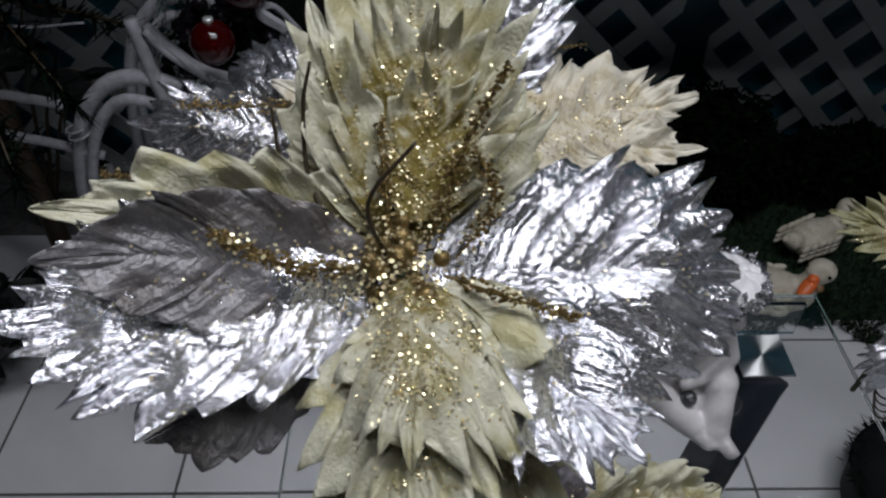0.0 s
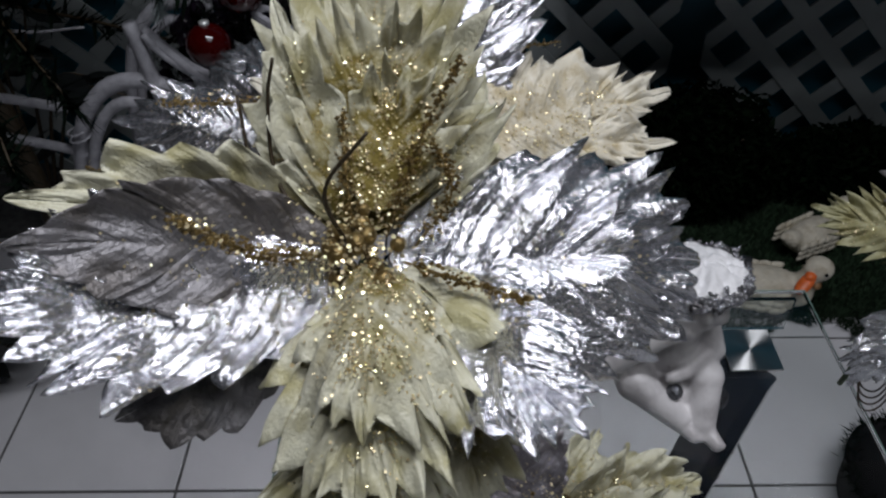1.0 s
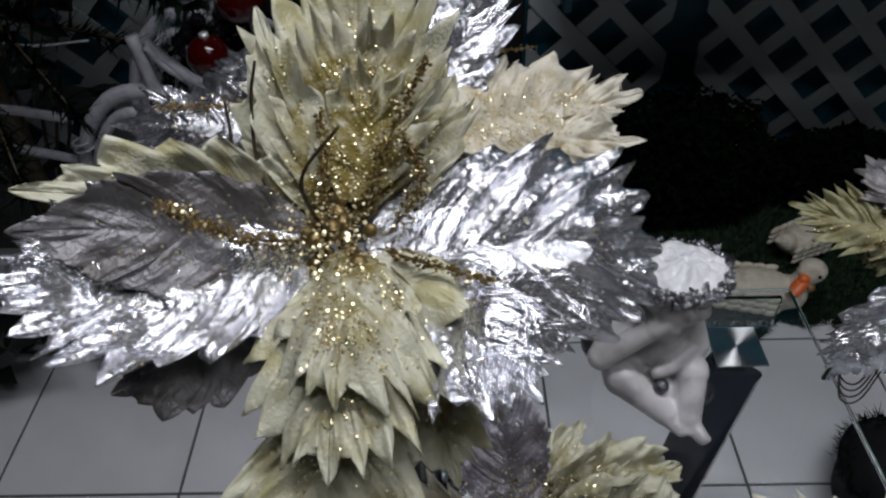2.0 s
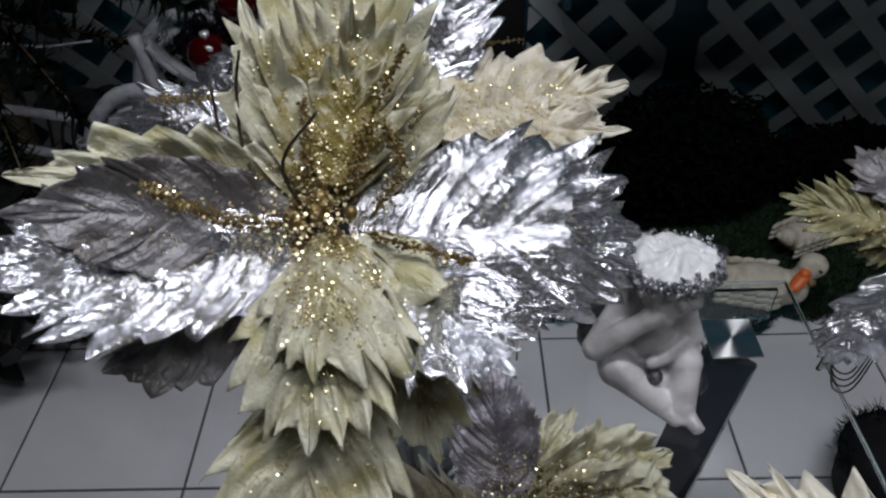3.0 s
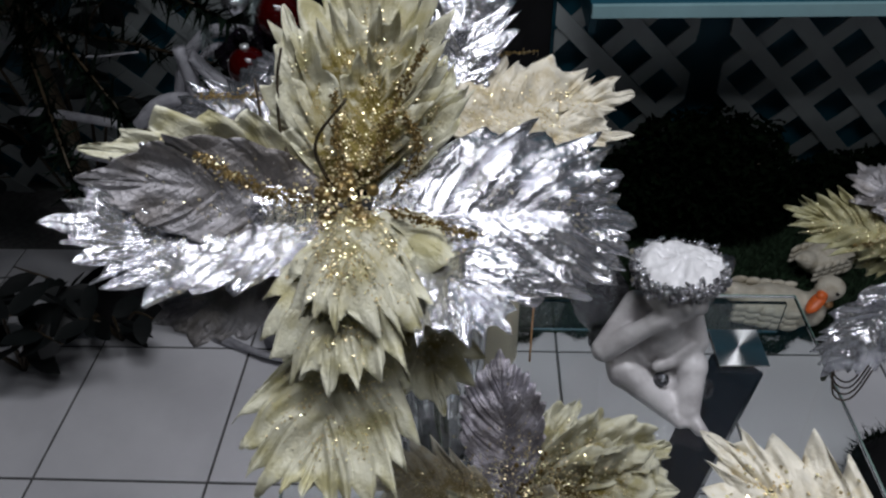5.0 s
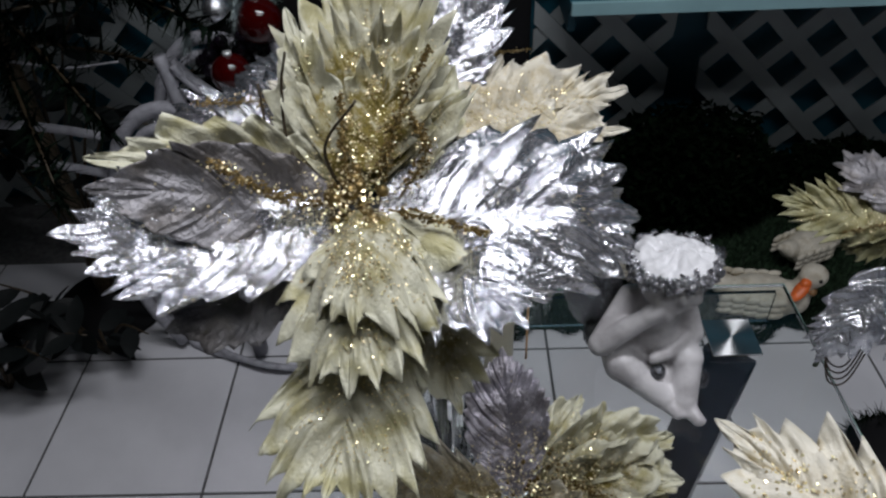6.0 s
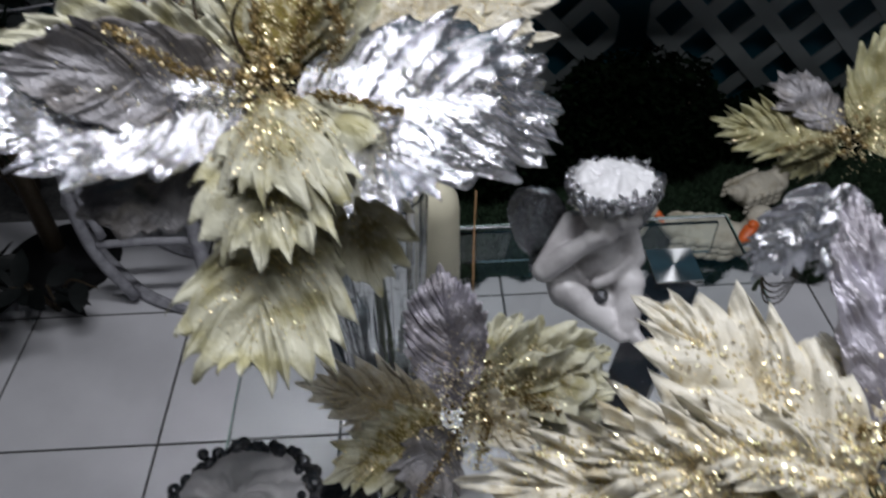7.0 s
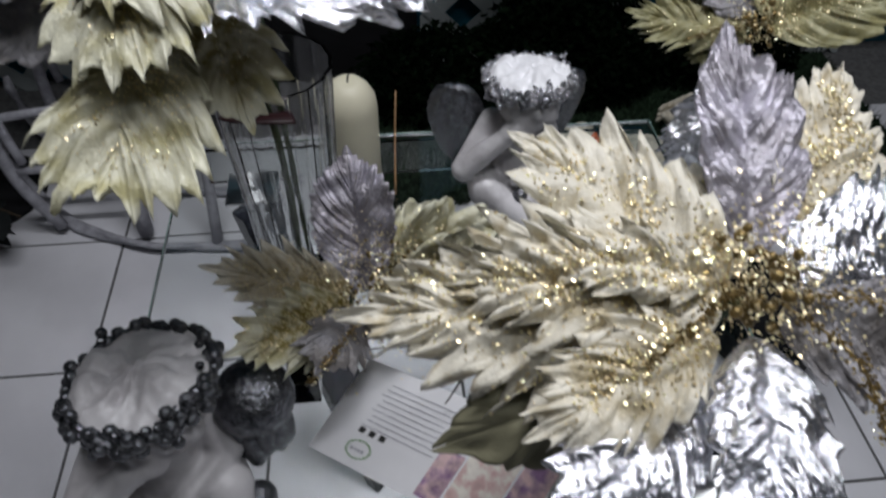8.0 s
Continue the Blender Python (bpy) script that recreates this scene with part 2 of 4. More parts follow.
def petal_point(s, v, L, W, teeth, cut, cup, arch, ridge, seed, fold):
    """A leaf of pointed lobes: s runs along the midrib, v out along veins that fan towards the tip."""
    a, side = abs(v), (2.0 if v > 0 else 7.0)
    u = s * teeth
    i = min(int(u), teeth - 1)
    k = min(1.0, u - i)
    last = i == teeth - 1
    j1 = noise.noise(Vector((i * 3.7 + 0.31, seed * 5.1, side)))
    j2 = noise.noise(Vector((i * 2.9 + 0.77, seed * 3.3, side + 4)))
    kc = 1.0 if last else 0.52 + 0.2 * j2
    peak = (k / kc) ** 0.58 if k < kc else max(0.0, (1 - k) / (1 - kc + 1e-6)) ** 0.62
    draw = 0.6 * min(1.0, 2.0 * cut) * a ** 3 * (1 if last else math.sin(math.pi * k) ** 0.6)
    se = s + (kc - k) / teeth * draw
    se += 0.9 / teeth * math.sin(math.pi * s) * noise.noise(Vector((u * 0.55, seed * 2.3, side + 9)))
    se = min(1.0, max(0.0, se))
    reach = W / 2 * (0.50 + 0.84 * math.sin(math.pi * se ** 0.95) ** 0.7) * (1 - se ** 3) + 0.19 * L * se ** 3
    r = a * (1 - 0.72 * cut * (1 - peak) * a + (0 if last else 0.8 * cut * j1 * peak * a))
    turn = math.radians(80) * (1 - se) ** 0.62 * (1 - 0.30 * a)
    x = (1 if v > 0 else -1) * reach * r * math.sin(turn)
    y = L * 0.79 * se + reach * r * math.cos(turn)
    w = W / 2
    q = x / w
    f = y / L
    n1 = noise.noise(Vector((x * 18, y * 18, seed * 1.7)))
    n2 = noise.noise(Vector((x * 55, y * 55, seed * 3.1)))
    n3 = noise.noise(Vector((u * 2.6, a * 2.2 + side, seed * 1.9)))
    n4 = noise.noise(Vector((u * 6.1, a * 5.0 + side, seed * 0.7)))
    z = arch * L * 4 * f * (1 - f) + cup * w * 2 * q * q + fold * w * 2 * q
    grip = min(1.0, s * 5) * (0.2 + 0.8 * a ** 0.6) * min(1.0, (1 - s) * 4 + 0.3)
    z += ridge * grip * (1.0 * (math.sin(math.pi * k) ** 0.7 - 0.6) + 1.5 * n3 + 0.9 * n4)
    z += -ridge * math.exp(-(v * 8) ** 2) + 0.011 * n1 * min(1, s * 3) + 0.0060 * n2
    z += 0.20 * w * j2 * a ** 4
    return Vector((x, y, z))


def petal(parent, base, tip, normal, width, mat, teeth=7, cut=0.42, cup=0.12, arch=0.08, ridge=0.0016, seed=1, fold=0.0, flakes=0, spread=0.8, label="", name="petal", dust=0.6):
    m, L = frame_of(base, tip, normal)
    m = parent.matrix_world.inverted() @ m
    args = (L, width, teeth, cut, cup, arch, ridge, seed, fold)
    ss = [(i + f) / teeth for i in range(teeth) for f in (0.0, 0.10, 0.24, 0.38, 0.52, 0.64, 0.75, 0.86, 0.94)] + [0.9995]
    half = 13
    vs = [j / half for j in range(-half, half + 1)]
    bm = bmesh.new()
    gold = bm.verts.layers.float.new("dust")
    top = [[bm.verts.new(m @ petal_point(s, v, *args)) for v in vs] for s in ss]
    nz = (m.to_3x3() @ Vector((0, 0, 1))).normalized() * -0.0007
    bot = [[bm.verts.new(v.co + nz) for v in row] for row in top]
    for i in range(len(ss) - 1):
        for j in range(len(vs) - 1):
            bm.faces.new((top[i][j], top[i][j + 1], top[i + 1][j + 1], top[i + 1][j]))
            bm.faces.new((bot[i][j], bot[i + 1][j], bot[i + 1][j + 1], bot[i][j + 1]))
        bm.faces.new((top[i][0], top[i + 1][0], bot[i + 1][0], bot[i][0]))
        bm.faces.new((top[i][-1], bot[i][-1], bot[i + 1][-1], top[i + 1][-1]))
    for j in range(len(vs) - 1):
        bm.faces.new((top[0][j], bot[0][j], bot[0][j + 1], top[0][j + 1]))
        bm.faces.new((top[-1][j], top[-1][j + 1], bot[-1][j + 1], bot[-1][j]))
    uv = bm.loops.layers.uv.new("UVMap")
    where = {}
    for rows in (top, bot):
        for s, row in zip(ss, rows):
            for v, vert in zip(vs, row):
                where[vert] = (s * L + seed, v * width / 2 + 0.3 * seed)
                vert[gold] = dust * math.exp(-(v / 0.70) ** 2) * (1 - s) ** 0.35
    for f in bm.faces:
        for lp in f.loops:
            lp[uv].uv = where[lp.vert]
    ob = part(name, bm, mat, parent, label)
    if flakes:
        flakes = int(flakes * 1.8)
        rnd = random.Random(seed * 77 + 5)
        bm = bmesh.new()
        spots = [(rnd.uniform(0.05, 0.8), rnd.gauss(0, 0.3)) for _ in range(9)]
        for _ in range(flakes):
            if rnd.random() < 0.55:
                c = rnd.choice(spots)
                s, v = c[0] + rnd.gauss(0, 0.06), c[1] + rnd.gauss(0, 0.14)
            else:
                s, v = rnd.betavariate(1.2, 1.9), rnd.gauss(0, 0.40) * spread
            s, v = min(0.97, max(0.02, s)), max(-0.93, min(0.93, v))
            p = petal_point(s, v, *args) + Vector((0, 0, 0.0007))
            big = 1.4 if 80 < seed < 98 else 0.9
            flake(bm, m @ p, rnd, 0.0003 * big, 0.0008 * big, m.to_3x3())
        tagged(part("glitter", bm, GOLD, ob, "gold glitter flakes", smooth=False), kind="stuff")
    return ob


def flake(bm, p, rnd, r0, r1, turn):
    r = rnd.uniform(r0, r1)
    q = turn @ Euler((rnd.gauss(0, 0.55), rnd.gauss(0, 0.55), rnd.uniform(0, 6))).to_matrix()
    vs = [bm.verts.new(p + q @ Vector((r * math.cos(a), r * math.sin(a), 0))) for a in (0, 1.05, 2.09, 3.14, 4.19, 5.24)]
    bm.faces.new(vs)


def nugget(bm, p, q, r, mat=0):
    a = [bm.verts.new(p + q @ Vector((x * r[0], y * r[1], z * r[2]))) for x, y, z in ((1, 0, 0), (0, 1, 0), (-1, 0, 0), (0, -1, 0), (0, 0, 1), (0, 0, -1))]
    for i in range(4):
        bm.faces.new((a[i], a[(i + 1) % 4], a[4])).material_index = mat
        bm.faces.new((a[(i + 1) % 4], a[i], a[5])).material_index = mat


def sprig(parent, pts, seeds, r, seed, name="gold_sprig", bead=0.0011, mat=None):
    rnd = random.Random(seed)
    inv = parent.matrix_world.inverted()
    pts = [inv @ Vector(p) for p in pts]
    bm = bmesh.new()
    tube(bm, pts, 0.0007, 0.0004, 16, 5)
    path = spline(pts, 60)
    for i in range(seeds):
        k = rnd.randrange(8, 60)
        o = Vector((rnd.gauss(0, 1), rnd.gauss(0, 1), rnd.gauss(0, 1))).normalized() * r * rnd.uniform(0.3, 1) * (1.15 - k / 90)
        nugget(bm, path[k] + o, Matrix.Identity(3), (bead * rnd.uniform(0.6, 1.25),) * 3)
    ob = part(name, bm, mat or GOLD_DARK, parent, "", smooth=False)
    bm = bmesh.new()
    for i in range(seeds // 2):
        k = rnd.randrange(6, 60)
        o = Vector((rnd.gauss(0, 1), rnd.gauss(0, 1), rnd.gauss(0, 1))).normalized() * r * rnd.uniform(0.6, 1.2)
        flake(bm, path[k] + o, rnd, 0.0004, 0.0009, Matrix.Identity(3))
    tagged(part("glitter", bm, GOLD, ob, "gold glitter flakes", smooth=False), kind="stuff")
    return ob


def beads(parent, centre, n, spread, r, seed, up):
    rnd = random.Random(seed)
    inv = parent.matrix_world.inverted()
    for i in range(n):
        o = Vector((rnd.gauss(0, spread), rnd.gauss(0, spread), rnd.gauss(0, spread)))
        bm = bmesh.new()
        ball(bm, inv @ (Vector(centre) + o + Vector(up) * rnd.uniform(0, spread)), r * rnd.uniform(0.75, 1.2), 10, 7)
        part("bead", bm, GOLD_DARK, parent)
    bm = bmesh.new()
    for i in range(n * 26):
        o = Vector((rnd.gauss(0, spread * 1.5), rnd.gauss(0, spread * 1.5), rnd.gauss(0, spread * 1.3)))
        flake(bm, inv @ (Vector(centre) + o + Vector(up) * spread), rnd, 0.0005, 0.0011, Matrix.Identity(3))
    tagged(part("glitter", bm, GOLD, parent, "gold glitter flakes", smooth=False), kind="stuff")


def stem(parent, pts, r=0.003):
    inv = parent.matrix_world.inverted()
    bm = bmesh.new()
    tube(bm, [inv @ Vector(p) for p in pts], r, r, 18, 7)
    part("stem", bm, STEM, parent)


# ---- setting: floor, walls, ceiling ----
X0, X1, Y0, Y1, ZC = -2.31, 2.31, -2.37, 1.56, 2.5
GX, GY, T = -0.66, 0.60, 0.33
bm = bmesh.new()
box(bm, X0, Y0, -0.06, X1, Y1, -0.004)
floor = tagged(finish("floor", bm, GROUT, smooth=False), "white glazed ceramic floor tiles with dark grey grout", "floor", kind="structure")


def wall(name, x0, y0, x1, y1, mat, label):
    bm = bmesh.new()
    box(bm, x0, y0, -0.06, x1, y1, ZC)
    return tagged(finish(name, bm, mat, smooth=False), label, "wall", kind="structure")


wall("wall_north", X0 - 0.1, Y1, X1 + 0.1, Y1 + 0.1, TEAL, "dark teal painted wall behind the lattice panels")
wall("wall_south", X0 - 0.1, Y0 - 0.1, X1 + 0.1, Y0, PLASTER, "plain grey plastered wall")
wall("wall_west", X0 - 0.1, Y0, X0, Y1, PLASTER, "plain grey plastered wall")
wall("wall_east", X1, Y0, X1 + 0.1, Y1, PLASTER, "plain grey plastered wall")
bm = bmesh.new()
box(bm, X0 - 0.1, Y0 - 0.1, ZC, X1 + 0.1, Y1 + 0.1, ZC + 0.1)
tagged(finish("ceiling", bm, CEIL, smooth=False), "plain white painted ceiling", "ceiling", kind="structure")


def tube_fixture(x, y):
    t = thing("ceiling_light", (x, y, ZC), "white fluorescent batten light on the ceiling, out of view", "lamp", "ceiling lights")
    bm = bmesh.new()
    box(bm, -0.62, -0.05, -0.055, 0.62, 0.05, 0, 0.006)
    part("body", bm, WHITE_METAL, t)


tube_fixture(0.40, 0.22)
# Housing added to go with the fill lamp.
tube_fixture(0.60, -0.45)


def lattice(name, x0, x1, z0, z1, y, label, cx=0.521, cz=0.393):
    pitch, wide, thick = 0.106, 0.038, 0.006
    root = tagged(thing(name, (x0, y, z0), label, "lattice", "lattice panels"), kind="structure")
    step = pitch * math.sqrt(2)
    for lay, sgn in ((0, 1), (1, -1)):
        for k in range(-40, 60):
            # slat centre line: sgn*(x-cx) - (z-cz) = c
            c = (k + 0.5) * step
            bm = bmesh.new()
            a0, a1 = x0 - 0.2, x1 + 0.2
            p0 = Vector((a0, 0, cz + sgn * (a0 - cx) - c))
            p1 = Vector((a1, 0, cz + sgn * (a1 - cx) - c))
            lo, hi = min(p0.z, p1.z), max(p0.z, p1.z)
            if hi < z0 or lo > z1:
                bm.free()
                continue
            d = (p1 - p0).normalized()
            nrm = Vector((-d.z, 0, d.x))
            yy = -lay * thick
            vs = []
            for p, q in ((p0, -1), (p0, 1), (p1, 1), (p1, -1)):
                v = p + nrm * q * wide / 2
                vs.append((v.x - x0, v.z - z0))
            f = [bm.verts.new((a, yy, b)) for a, b in vs]
            bm.faces.new(f)
            for co, no in (((0, 0, 0), (-1, 0, 0)), ((x1 - x0, 0, 0), (1, 0, 0)), ((0, 0, 0), (0, 0, -1)), ((0, 0, z1 - z0), (0, 0, 1))):
                bmesh.ops.bisect_plane(bm, geom=bm.verts[:] + bm.edges[:] + bm.faces[:], plane_co=co, plane_no=no, clear_outer=True)
            if not bm.faces:
                bm.free()
                continue
            r = bmesh.ops.extrude_face_region(bm, geom=bm.faces[:])
            for g in r["geom"]:
                if isinstance(g, bmesh.types.BMVert):
                    g.co.y -= thick - 0.0004
            bmesh.ops.recalc_face_normals(bm, faces=bm.faces[:])
            part("slat", bm, LATTICE, root, smooth=False)
    return root


LY = 1.515
lattice("lattice_panel", 0.335, 0.662, 0.0, 0.62, LY, "grey painted diagonal lattice panel fixed to the teal wall")
lattice("lattice_panel", 0.735, 1.5, 0.0, 0.62, LY, "grey painted diagonal lattice panel fixed to the teal wall", 0.874, 0.414)
lattice("lattice_panel", -1.5, -0.40, 0.0, 0.62, LY, "grey painted diagonal lattice panel, half hidden by dark plants")
bm = bmesh.new()
box(bm, -0.39, LY - 0.03, 0, 0.325, LY + 0.03, 1.6, 0.004)
tagged(finish("black_screen", bm, BLACK, smooth=False), "tall matt black panel standing against the wall", "panel", kind="structure")
shelf = thing("wall_shelf", (0.37, 1.2, 0.62), "deep wall shelf with a pale teal front edge", "shelf")
bm = bmesh.new()
box(bm, 0.0, 0.012, 0.0, 1.9, 0.355, 0.022, 0.002)
part("board", bm, TEAL, shelf, smooth=False)
bm = bmesh.new()
box(bm, 0.0, 0.0, 0.0, 1.9, 0.011, 0.026, 0.002)
part("front_edge", bm, LEDGE, shelf, "pale teal front edge", smooth=False)
for x in (0.02, 0.95, 1.85):
    bm = bmesh.new()
    box(bm, x, 0.16, -0.10, x + 0.016, 0.35, -0.001, 0.002)
    part("bracket", bm, TEAL, shelf, smooth=False)

# ---- glass table ----
TX0, TX1, TY0, TY1, TZ = -0.04, 0.583, -0.05, 0.584, 0.5
table = thing("glass_table", (0.27, 0.27, 0), "square clear glass side table with slanted black legs and steel caps", "table")
bm = bmesh.new()
box(bm, TX0 - 0.27, TY0 - 0.27, TZ - 0.008, TX1 - 0.27, TY1 - 0.27, TZ, 0.001)
top = part("tabletop", bm, GLASS, table, "clear glass top", smooth=False)
top.visible_shadow = False
for a in range(4):
    bm = bmesh.new()
    w = 0.0012
    x0, x1, y0, y1 = TX0 - 0.27, TX1 - 0.27, TY0 - 0.27, TY1 - 0.27
    q = [(x0 - w, y0 - w, x1 + w, y0 - 0.0002), (x0 - w, y1 + 0.0002, x1 + w, y1 + w), (x0 - w, y0, x0 - 0.0002, y1), (x1 + 0.0002, y0, x1 + w, y1)][a]
    box(bm, q[0], q[1], TZ - 0.008, q[2], q[3], TZ)
    part("glass_edge", bm, GLASS_EDGE, table, "green polished glass edge", smooth=False)
bm = bmesh.new()
box(bm, TX0 - 0.27 + 0.02, TY1 - 0.27 - 0.012, TZ - 0.062, TX1 - 0.27 - 0.012, TY1 - 0.27 - 0.006, TZ - 0.009)
ap = part("apron", bm, GLASS, table, "clear glass strip under the back edge", smooth=False)
ap.visible_shadow = False
for sx, sy in ((1, 1), (-1, 1), (-1, -1), (1, -1)):
    cx, cy = sx * 0.215, sy * 0.218
    if sx < 0 and sy > 0:
        cx, cy = -0.148 - 0.07, 0.218
    bm = bmesh.new()
    h, r = 0.0004, 0.0295
    b4 = [bm.verts.new((cx + i * r, cy + j * r, TZ + 0.0005)) for i, j in ((-1, -1), (1, -1), (1, 1), (-1, 1))]
    t4 = [bm.verts.new((v.co.x, v.co.y, TZ + 0.003)) for v in b4]
    ap_ = bm.verts.new((cx, cy, TZ + 0.003 + h))
    bm.faces.new(b4[::-1])
    for i in range(4):
        bm.faces.new((b4[i], b4[(i + 1) % 4], t4[(i + 1) % 4], t4[i]))
        mid = bm.verts.new(((t4[i].co + t4[(i + 1) % 4].co) / 2))
        bm.faces.new((t4[i], mid, ap_))
        bm.faces.new((mid, t4[(i + 1) % 4], ap_))
    part("steel_cap", bm, SPUN_STEEL, table, "square spun steel cap over the leg", smooth=False)
    bm = bmesh.new()
    a0, a1 = Vector((cx - sx * 0.005, cy - sy * 0.02, TZ - 0.009)), Vector((cx - sx * 0.135, cy - sy * 0.14, 0.0))
    u = Vector((sy * 0.7, -sx * 0.7, 0)).normalized()
    wv = Vector((sx, sy, 0)).normalized()
    ring = []
    for p in (a1, a0):
        ring.append([bm.verts.new(p + u * i * 0.030 + wv * j * 0.012) for i, j in ((-1, -1), (1, -1), (1, 1), (-1, 1))])
    for i in range(4):
        bm.faces.new((ring[0][i], ring[0][(i + 1) % 4], ring[1][(i + 1) % 4], ring[1][i]))
    bm.faces.new(ring[0][::-1])
    bm.faces.new(ring[1])
    bmesh.ops.bevel(bm, geom=bm.edges[:], offset=0.002, segments=2, affect="EDGES")
    bmesh.ops.recalc_face_normals(bm, faces=bm.faces[:])
    part("leg", bm, BLACK_GLASS, table, "slanted glossy black leg", smooth=False)

# ---- big cream and silver poinsettia ----
CR, IV, SI, PE, OL, LI = CREAM, IVORY, SILVER, PEWTER, OLIVE, LILAC
f1 = thing("poinsettia", (0.12, 0.30, TZ + 0.012), "large artificial poinsettia with cream and silver glittered petals", "artificial flower", "poinsettias")
C1 = (0.098, 0.165, 0.955)
P = petal
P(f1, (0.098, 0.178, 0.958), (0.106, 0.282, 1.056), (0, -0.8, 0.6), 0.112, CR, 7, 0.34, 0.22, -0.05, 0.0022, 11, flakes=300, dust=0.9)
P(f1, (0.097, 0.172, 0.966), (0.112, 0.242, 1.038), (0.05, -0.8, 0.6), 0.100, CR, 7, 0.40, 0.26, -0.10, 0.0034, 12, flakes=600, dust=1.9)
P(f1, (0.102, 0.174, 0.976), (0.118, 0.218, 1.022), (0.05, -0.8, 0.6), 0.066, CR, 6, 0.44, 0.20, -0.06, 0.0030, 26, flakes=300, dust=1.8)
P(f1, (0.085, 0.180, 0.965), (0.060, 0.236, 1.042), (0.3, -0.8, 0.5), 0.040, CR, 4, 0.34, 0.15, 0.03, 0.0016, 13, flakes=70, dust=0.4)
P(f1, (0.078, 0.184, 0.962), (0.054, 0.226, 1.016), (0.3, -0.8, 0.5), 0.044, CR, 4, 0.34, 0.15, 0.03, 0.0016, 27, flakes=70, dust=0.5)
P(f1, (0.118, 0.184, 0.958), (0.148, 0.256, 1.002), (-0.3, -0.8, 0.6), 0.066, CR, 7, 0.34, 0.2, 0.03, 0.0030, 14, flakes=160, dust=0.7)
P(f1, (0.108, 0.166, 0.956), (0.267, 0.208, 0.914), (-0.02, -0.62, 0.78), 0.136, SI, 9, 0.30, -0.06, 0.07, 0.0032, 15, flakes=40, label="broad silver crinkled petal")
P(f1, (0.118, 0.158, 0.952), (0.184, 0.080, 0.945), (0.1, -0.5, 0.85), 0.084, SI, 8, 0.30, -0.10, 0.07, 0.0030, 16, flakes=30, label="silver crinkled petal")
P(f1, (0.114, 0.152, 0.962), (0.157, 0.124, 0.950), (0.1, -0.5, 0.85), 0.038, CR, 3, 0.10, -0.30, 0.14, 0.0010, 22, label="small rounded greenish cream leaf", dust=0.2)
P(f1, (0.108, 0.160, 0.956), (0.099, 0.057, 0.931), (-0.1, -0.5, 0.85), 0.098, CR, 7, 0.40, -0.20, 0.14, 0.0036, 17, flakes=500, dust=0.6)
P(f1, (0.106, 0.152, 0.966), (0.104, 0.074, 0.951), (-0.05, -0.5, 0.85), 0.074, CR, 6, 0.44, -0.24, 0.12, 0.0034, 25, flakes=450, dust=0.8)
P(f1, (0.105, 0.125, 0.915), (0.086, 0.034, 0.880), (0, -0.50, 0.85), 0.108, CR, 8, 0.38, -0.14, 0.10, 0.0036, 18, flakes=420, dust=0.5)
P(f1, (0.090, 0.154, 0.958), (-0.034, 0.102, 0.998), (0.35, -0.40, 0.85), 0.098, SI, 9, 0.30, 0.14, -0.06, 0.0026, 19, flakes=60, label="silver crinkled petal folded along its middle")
# Upper half of the same silver petal; its shade is put into the grey.
P(f1, (0.086, 0.164, 0.964), (-0.022, 0.122, 1.006), (0.50, -0.70, 0.40), 0.064, PE, 7, 0.12, 0.12, -0.04, 0.0014, 20, flakes=40, label="shaded upper half of the folded silver petal, painted dull grey")
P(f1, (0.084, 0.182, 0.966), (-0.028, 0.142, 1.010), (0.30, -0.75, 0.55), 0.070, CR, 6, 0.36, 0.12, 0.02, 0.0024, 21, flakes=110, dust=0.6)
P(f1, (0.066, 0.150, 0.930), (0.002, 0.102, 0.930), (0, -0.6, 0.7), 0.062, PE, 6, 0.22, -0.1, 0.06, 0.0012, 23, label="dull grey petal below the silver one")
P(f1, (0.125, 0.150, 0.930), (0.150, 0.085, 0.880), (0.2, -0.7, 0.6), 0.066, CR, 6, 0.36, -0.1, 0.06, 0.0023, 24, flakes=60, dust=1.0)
beads(f1, (0.094, 0.154, 0.966), 24, 0.0075, 0.0040, 31, (0, -0.5, 0.8))
sprig(f1, ((0.085, 0.160, 0.965), (0.065, 0.132, 0.992), (0.044, 0.116, 1.022)), 240, 0.0055, 32)
sprig(f1, ((0.108, 0.165, 0.970), (0.120, 0.180, 1.000), (0.138, 0.196, 1.033)), 220, 0.0060, 33)
sprig(f1, ((0.115, 0.158, 0.962), (0.140, 0.140, 0.968), (0.165, 0.135, 0.962)), 150, 0.0040, 34)
sprig(f1, ((0.098, 0.155, 0.962), (0.098, 0.118, 0.968), (0.096, 0.090, 0.962)), 170, 0.0060, 35)
sprig(f1, ((0.095, 0.165, 0.965), (0.092, 0.180, 0.990), (0.090, 0.200, 1.008)), 130, 0.0055, 36)
sprig(f1, ((0.120, 0.168, 0.962), (0.135, 0.175, 0.985), (0.128, 0.190, 1.000)), 130, 0.0060, 37)
for k, pts in enumerate((((0.080, 0.165, 0.965), (0.062, 0.185, 0.985), (0.060, 0.200, 1.012), (0.064, 0.205, 1.030)), ((0.095, 0.155, 0.970), (0.088, 0.150, 1.005), (0.105, 0.155, 1.028)), ((0.075, 0.17, 0.965), (0.052, 0.19, 0.98), (0.045, 0.21, 1.01)))):
    bm = bmesh.new()
    tube(bm, [f1.matrix_world.inverted() @ Vector(p) for p in pts], 0.0011, 0.0007, 20, 6)
    part("tendril", bm, WIRE, f1, "thin brown wire tendril")
